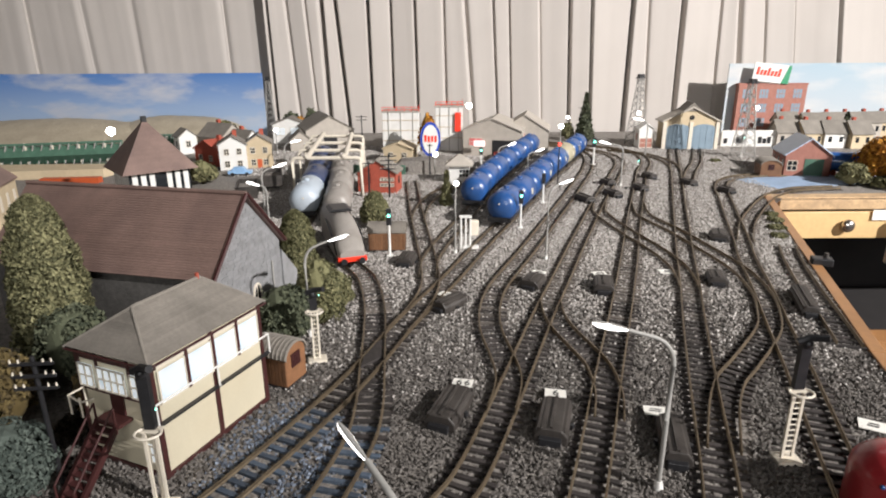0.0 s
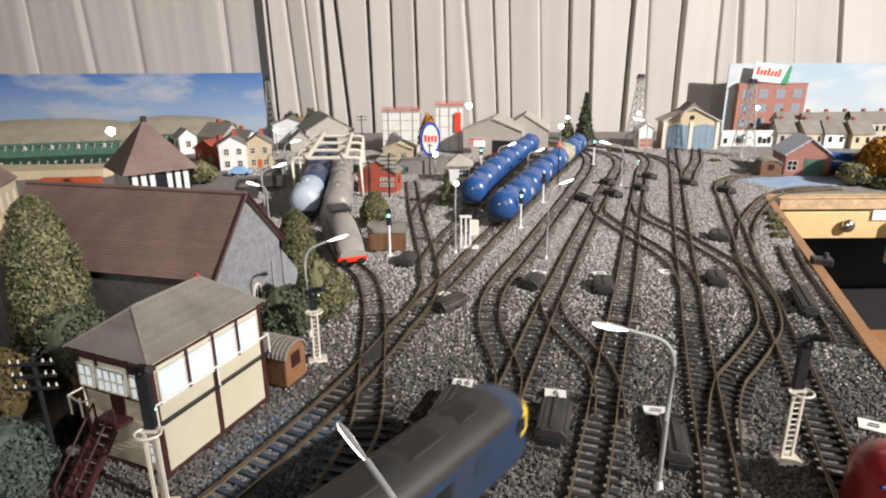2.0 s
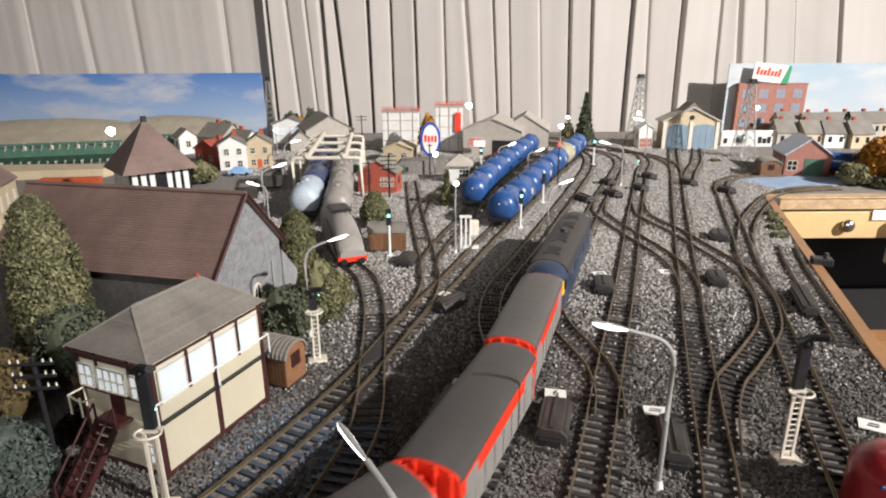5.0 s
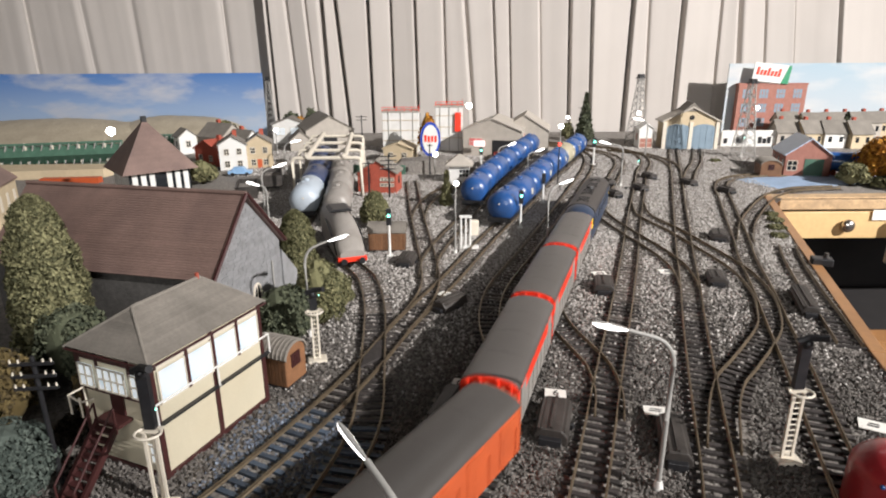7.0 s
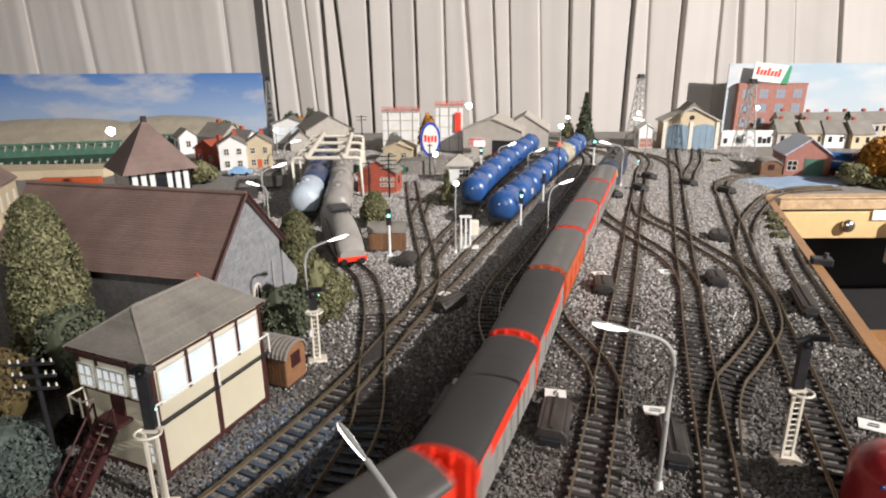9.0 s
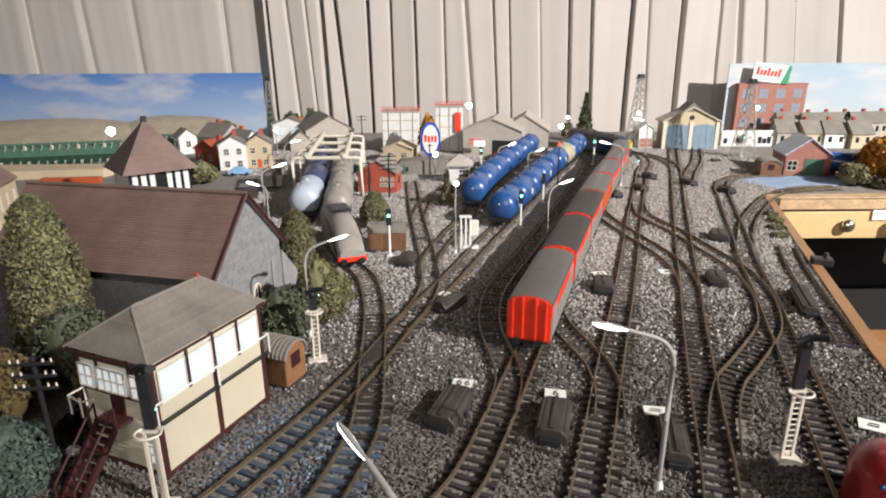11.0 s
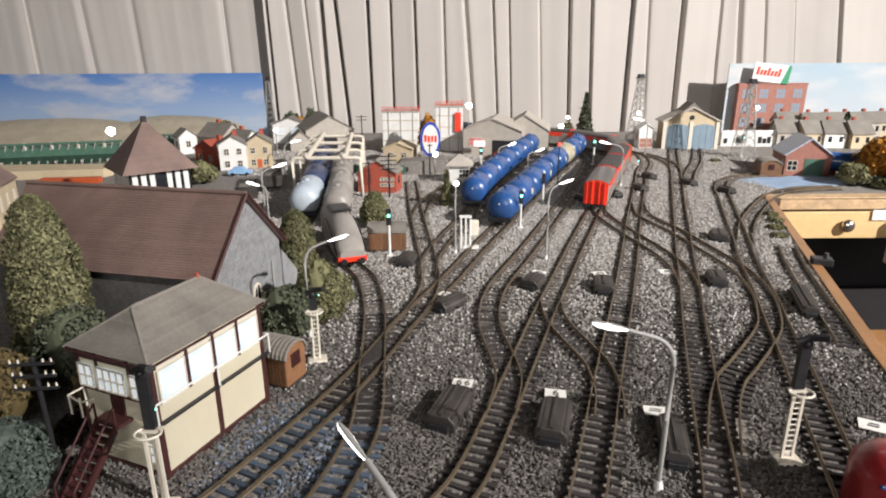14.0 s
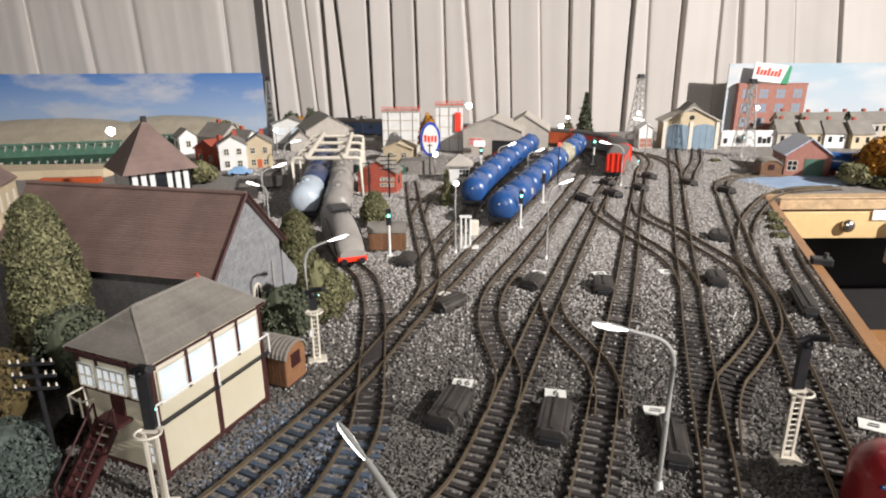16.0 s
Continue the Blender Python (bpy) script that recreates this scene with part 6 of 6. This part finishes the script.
for f in (0.24, 0.78):
    bm = B()
    tube(bm, [(-23.9 + 10.9 * f, 94.5, 6.6), (-26.6 + 10.6 * f, 122.5, 6.6)], 0.42, 8)
    part("pipe", bm, M_OFFWHITE, t, "long tan-white pipe", smooth=True)

# green girder bridge, slope and road at the back of the town
def girder_bridge(x0, x1, y0, y1, h, n):
    t = thing("girder_bridge", 0, 0, 0, 0, "dark green lattice girder bridge", "bridge", "girder bridges")
    a, b = Vector((x0, y0, 0)), Vector((x1, y1, 0))
    for z in (0.5, h):
        part("girder", tube(B(), [a + Vector((0, 0, z)), b + Vector((0, 0, z))], 0.32, 6), M_SAGE, t)
    part("web", tube(B(), [a + Vector((0, 0.5, h * 0.55)), b + Vector((0, 0.5, h * 0.55))], [h * 0.36] * 2, 4), M_SAGE, t)
    for k in range(n + 1):
        p = a.lerp(b, k / n)
        part("post", rod(B(), p, p + Vector((0, 0, h + 0.3)), 0.2, None, 6), M_SAGE if k % 3 else M_OFFWHITE, t)
        if k < n:
            q = a.lerp(b, (k + 1) / n)
            part("brace", tube(B(), [p + Vector((0, -0.2, 0.4)), q + Vector((0, -0.2, h))], 0.14, 5), M_GREY, t)


girder_bridge(-88, -66.5, 119, 125, 5.0, 14)
girder_bridge(-71, -62, 147, 148, 3.4, 7)
bm = B()
prism(bm, [(-90, 108), (-64, 112), (-62, 118), (-92, 117)], 0.0, 1.6, "z")
solid("platform", bm, M_TAN, 0, 0, 0, 0, "pale tan station platform", "platform", kind="structure")
bm = B()
prism(bm, [(-72, 105.5), (-62, 106.5), (-62, 108), (-72, 107)], 0.0, 1.0, "z")
solid("platform_wall", bm, M_ORANGE_RED, 0, 0, 0, 0, "orange-brown brick wall along the platform", "wall", kind="structure")


def hill(x0, x1, y, top, seed):
    bm = B()
    n, m = 60, 10
    g = []
    for i in range(n + 1):
        x = x0 + (x1 - x0) * i / n
        f = math.sin(math.pi * i / n) ** 0.45
        hh = top * f * (0.85 + 0.2 * noise.noise(Vector((x * 0.05, seed, 0))))
        g.append([bm.verts.new((x, y + 14 * (j / m - 1), max(-0.1, hh * math.sin(j / m * 1.5708) + 0.25 * noise.noise(Vector((x * 0.4, j, seed)))))) for j in range(m + 1)])
    for a, b in zip(g, g[1:]):
        for j in range(m):
            bm.faces.new((a[j], b[j], b[j + 1], a[j + 1]))
    solid("hill", bm, mat("dry_grass_slope", (0.36, 0.31, 0.23), 0.95, var=0.2, scale=25, bump=0.3, fine=200), 0, 0, 0, 0, "smooth tan grassy hillside before the sky board", "hill", kind="structure", smooth=True)


hill(-140, -72, 169, 6.6, 1)
hill(-92, -54, 171, 7.4, 5)


# ---------------------------------------------------------------- printed sky boards
def sky_board(name, x0, x1, y, z1, low, high, cloud, label, cover=0.55):
    m = mat(name, low, 0.7, bump=0)
    nt = m.node_tree
    b = nt.nodes["Principled BSDF"]
    co = nt.nodes.new("ShaderNodeTexCoord")
    sep = nt.nodes.new("ShaderNodeSeparateXYZ")
    nt.links.new(co.outputs["Object"], sep.inputs[0])
    mr = nt.nodes.new("ShaderNodeMapRange")
    mr.inputs["From Min"].default_value, mr.inputs["From Max"].default_value = 0.03, z1 * U
    nt.links.new(sep.outputs["Z"], mr.inputs["Value"])
    g = nt.nodes.new("ShaderNodeMix")
    g.data_type = "RGBA"
    g.inputs["A"].default_value, g.inputs["B"].default_value = (*low, 1), (*high, 1)
    nt.links.new(mr.outputs["Result"], g.inputs["Factor"])
    mp = nt.nodes.new("ShaderNodeMapping")
    mp.inputs["Scale"].default_value = (5.0, 1, 15.0)
    nt.links.new(co.outputs["Object"], mp.inputs["Vector"])
    n = nt.nodes.new("ShaderNodeTexNoise")
    n.inputs["Scale"].default_value, n.inputs["Detail"].default_value = 1.3, 7
    nt.links.new(mp.outputs["Vector"], n.inputs["Vector"])
    cr = nt.nodes.new("ShaderNodeMapRange")
    cr.inputs["From Min"].default_value, cr.inputs["From Max"].default_value = cover, cover + 0.22
    nt.links.new(n.outputs["Fac"], cr.inputs["Value"])
    c = nt.nodes.new("ShaderNodeMix")
    c.data_type = "RGBA"
    c.inputs["B"].default_value = (*cloud, 1)
    nt.links.new(cr.outputs["Result"], c.inputs["Factor"])
    nt.links.new(g.outputs["Result"], c.inputs["A"])
    nt.links.new(c.outputs["Result"], b.inputs["Base Color"])
    bm = B()
    box(bm, x0, x1, y, y + 0.4, 0, z1)
    solid("sky_board", bm, m, 0, 0, 0, 0, label, "backdrop", kind="structure")


sky_board("printed_blue_sky", -132, -50, 173, 17.2, (0.36, 0.46, 0.60), (0.075, 0.19, 0.47), (0.50, 0.51, 0.55), "printed blue sky backdrop board with soft clouds", 0.47)
sky_board("printed_pale_sky", 80, 150, 174, 19.0, (0.46, 0.50, 0.53), (0.33, 0.43, 0.50), (0.52, 0.53, 0.53), "printed pale sky backdrop board", 0.45)

# ---------------------------------------------------------------- fittings on the side board
t = thing("panel_knob", 63.2, 91.0, -4.0, 0, "polished metal knob on the pine front board", "knob")
bm = B()
rod(bm, (0, 0, 0), (0, -0.6, 0), 0.5, 0.45, 20)
ball(bm, (0, -1.1, 0), 1.05, 3, 1, 0.7, 1)
part("knob", bm, mat("satin_steel", (0.5, 0.48, 0.45), 0.25, 1.0, var=0.05), t, smooth=True)
t = solid("white_label", box(B(), -2.6, 2.6, -0.05, 0.05, -0.8, 0.8), M_PAPER, 69.6, 90.35, -2.4, 0, "white paper label on the pine front board", "label")
t = thing("switch_box", 72.4, 89.6, -6.6, 0, "white switch box with small holes below the board", "switch box")
part("case", box(B(), -2.2, 2.2, -0.8, 0.8, -3.6, 3.6), M_WHITE, t, bevel=0.2)
for k in range(3):
    part("button", rod(B(), (-0.6, -0.95, 2.0 - 1.8 * k), (-0.6, -0.75, 2.0 - 1.8 * k), 0.3, None, 14), M_BLACK, t)
t = thing("edge_clamp", 40.5, 60.5, 0.0, -20, "black clamp with a dark cap on the board edge", "clamp")
part("body", box(B(), -1.0, 1.0, -0.7, 0.7, 0.1, 0.9), M_BLACK, t, bevel=0.12)
part("cap", rod(B(), (0.4, 0.2, 0.9), (0.4, 0.2, 1.4), 0.3, 0.22, 12), M_MOTOR, t)
t = thing("red_cover", 21.9, 24.2, 0.0, 0, "glossy red rounded cover standing over the end of a track", "cover")
bm = B()
rod(bm, (0, 0, 0), (0, 0, 2.3), 2.0, 2.0, 32)
ball(bm, (0, 0, 2.3), 2.0, 3, 1, 1, 0.75)
part("dome", bm, mat("glossy_red", (0.34, 0.025, 0.03), 0.3, var=0.1, scale=30, coat=0.3), t, smooth=True)
bm = B()
ball(bm, (-1.55, -1.2, 2.5), 0.12, 2)
part("mark", bm, M_BLUE_TANK, t, "small blue mark")
bm = B()
box(bm, 44, 150, 80, 84, -22, -19)
solid("shelf_rail", bm, M_EDGE, 0, 0, 0, 0, "brown wooden rail in the dark under the board", "rail", kind="structure")


# ---------------------------------------------------------------- loose ballast
def ballast():
    r = np.random.default_rng(11)
    centre = np.concatenate([v for k, v in LINES.items()])
    d = np.concatenate([np.gradient(v, axis=0) for v in LINES.values()])
    d /= np.linalg.norm(d, axis=1)[:, None]
    octa = np.array([(1, 0, 0), (-1, 0, 0), (0, 1, 0), (0, -1, 0), (0, 0, 1), (0, 0, -1)], float)
    tri = np.array([(0, 2, 4), (2, 1, 4), (1, 3, 4), (3, 0, 4), (2, 0, 5), (1, 2, 5), (3, 1, 5), (0, 3, 5)])
    for x0, x1, y0, y1, dens, size in ((-24, 33, 18, 36, 36, 0.108), (-24, 37, 36, 52, 29, 0.118), (-22, 44, 52, 76, 26, 0.115), (-34, 56, 76, 112, 18, 0.118), (-40, 70, 112, 150, 10, 0.14)):
        n = int((x1 - x0) * (y1 - y0) * dens)
        p = np.stack([r.uniform(x0, x1, n), r.uniform(y0, y1, n)], 1)
        edge = np.interp(p[:, 1], [10, 18, 40.3, 92.4, 93, 200], [24, 26.0, 33.0, 51.6, 140, 140]) - 0.4
        keep = p[:, 0] < edge
        p = p[keep]
        # distance to the nearest line, in blocks
        dist = np.full(len(p), 99.0)
        for c in range(0, len(p), 4000):
            q = p[c:c + 4000]
            near = centre[(centre[:, 1] > q[:, 1].min() - 3) & (centre[:, 1] < q[:, 1].max() + 3)]
            if len(near):
                dist[c:c + 4000] = np.sqrt(np.min((q[:, None, 0] - near[None, :, 0]) ** 2 + (q[:, None, 1] - near[None, :, 1]) ** 2, axis=1))
        on = dist < 1.5
        keep = (~on | (r.random(len(p)) < (0.3 if y1 < 40 else 0.7))) & ~((dist > 0.68) & (dist < 1.05))
        p, on = p[keep], on[keep]
        n = len(p)
        s = size * r.uniform(0.55, 1.45, n)
        z = np.where(on, -0.03 if y1 < 40 else 0.02, 0.05) + r.uniform(-0.07, 0.08, n)
        v = octa[None] * r.uniform(0.55, 1.3, (n, 6, 1)) * s[:, None, None]
        q = r.normal(size=(n, 4))
        q /= np.linalg.norm(q, axis=1)[:, None]
        w, x, y, zz = q.T
        rot = np.stack([np.stack([1 - 2 * (y * y + zz * zz), 2 * (x * y - w * zz), 2 * (x * zz + w * y)], 1), np.stack([2 * (x * y + w * zz), 1 - 2 * (x * x + zz * zz), 2 * (y * zz - w * x)], 1), np.stack([2 * (x * zz - w * y), 2 * (y * zz + w * x), 1 - 2 * (x * x + y * y)], 1)], 1)
        v = np.einsum("nij,nkj->nki", rot, v)
        v[:, :, 0] += p[:, :1]
        v[:, :, 1] += p[:, 1:]
        v[:, :, 2] += z[:, None]
        blue = r.random(n) < np.clip(1.4 * (1 - blue_cast(p[:, 0], p[:, 1])), 0, 0.7)
        # Share of paled stones grows with distance, painting in the brighter, hazier far yard.
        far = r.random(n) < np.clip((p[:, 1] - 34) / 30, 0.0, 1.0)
        for some, material, label in ((far & ~blue, M_FAR_STONE, "dusty grey ballast stones, paled further for far light and haze"), (~far & ~blue, M_STONE, "loose grey granite ballast stones over the yard"), (blue, M_BLUESTONE, "ballast stones with blue light in their colour beside the signal box")):
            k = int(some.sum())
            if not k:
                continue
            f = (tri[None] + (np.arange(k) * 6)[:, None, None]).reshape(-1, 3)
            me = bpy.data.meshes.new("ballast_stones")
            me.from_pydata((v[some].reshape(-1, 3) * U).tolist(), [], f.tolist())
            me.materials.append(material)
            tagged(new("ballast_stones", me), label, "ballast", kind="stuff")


ballast()

bm = B()
prism(bm, [(-6.0, 38.6), (-4.5, 40.2), (-4.4, 43.4), (-5.9, 41.8)], 0.1, 0.3, "z")
solid("crossing_plate", bm, M_SLEEPER, 0, 0, 0, 0, "dark plate filling the diamond crossing", "plate", kind="structure")


# ---------------------------------------------------------------- sleepers, last because they are many
for (t, pts, d), against in MADE:
    sleepers(t, pts, d, against)


# ---------------------------------------------------------------- the passing train
# centimetres of the locomotive's tail past the line's crossing of y = 26.8, by seconds
RUN = [(0.0, -47.0), (1.5, -26.6), (2.0, -18.0), (3.0, -2.6), (3.5, 5.0), (4.0, 11.5), (5.0, 21.0), (6.4, 33.8), (7.5, 50.0), (8.5, 66.4), (9.0, 74.8), (10.5, 99.1), (12.0, 122.4), (14.5, 159.4), (16.0, 178.8)]
PITCH = 13.15


def tail(t):
    ts, ss = [r[0] for r in RUN], [r[1] for r in RUN]
    k = min(max(int(np.searchsorted(ts, t)) - 1, 0), len(ts) - 2)
    m = np.gradient(np.array(ss), np.array(ts))
    h = ts[k + 1] - ts[k]
    u = (t - ts[k]) / h
    return (2 * u ** 3 - 3 * u ** 2 + 1) * ss[k] + (u ** 3 - 2 * u ** 2 + u) * h * m[k] + (3 * u ** 2 - 2 * u ** 3) * ss[k + 1] + (u ** 3 - u ** 2) * h * m[k + 1]


MAIN = spline([(-40 - 12 * k, 6.4) for k in range(10, -1, -1)] + TRACKS["M"] + [(0, 161), (-12, 165.5), (-24, 170)], 0.4)
BEFORE = float(np.sum(np.linalg.norm(np.diff(MAIN[:int(np.argmin(np.abs(MAIN[:, 1] - 26.8))) + 1], axis=0), axis=1)))


def on_main(s, half):
    """Pose of a vehicle whose bogies ride the line at s - half and s + half."""
    def at(q):
        i = min(max((q + BEFORE) / 0.4, 0), len(MAIN) - 1.001)
        k = int(i)
        return MAIN[k] + (MAIN[k + 1] - MAIN[k]) * (i - k)
    a, b = at(s - half), at(s + half)
    c = (a + b) / 2
    return P(c[0], c[1], 0, math.degrees(math.atan2(b[1] - a[1], b[0] - a[0])) - 90)


def motions():
    times = [k * 0.25 for k in range(65)]
    walk(LOCO, [(t, on_main(tail(t) + 10.4, 6.7)) for t in times])
    for i, van in enumerate(VANS):
        walk(van, [(t, on_main(tail(t) - PITCH * (i + 0.5), 3.7)) for t in times])


motions()
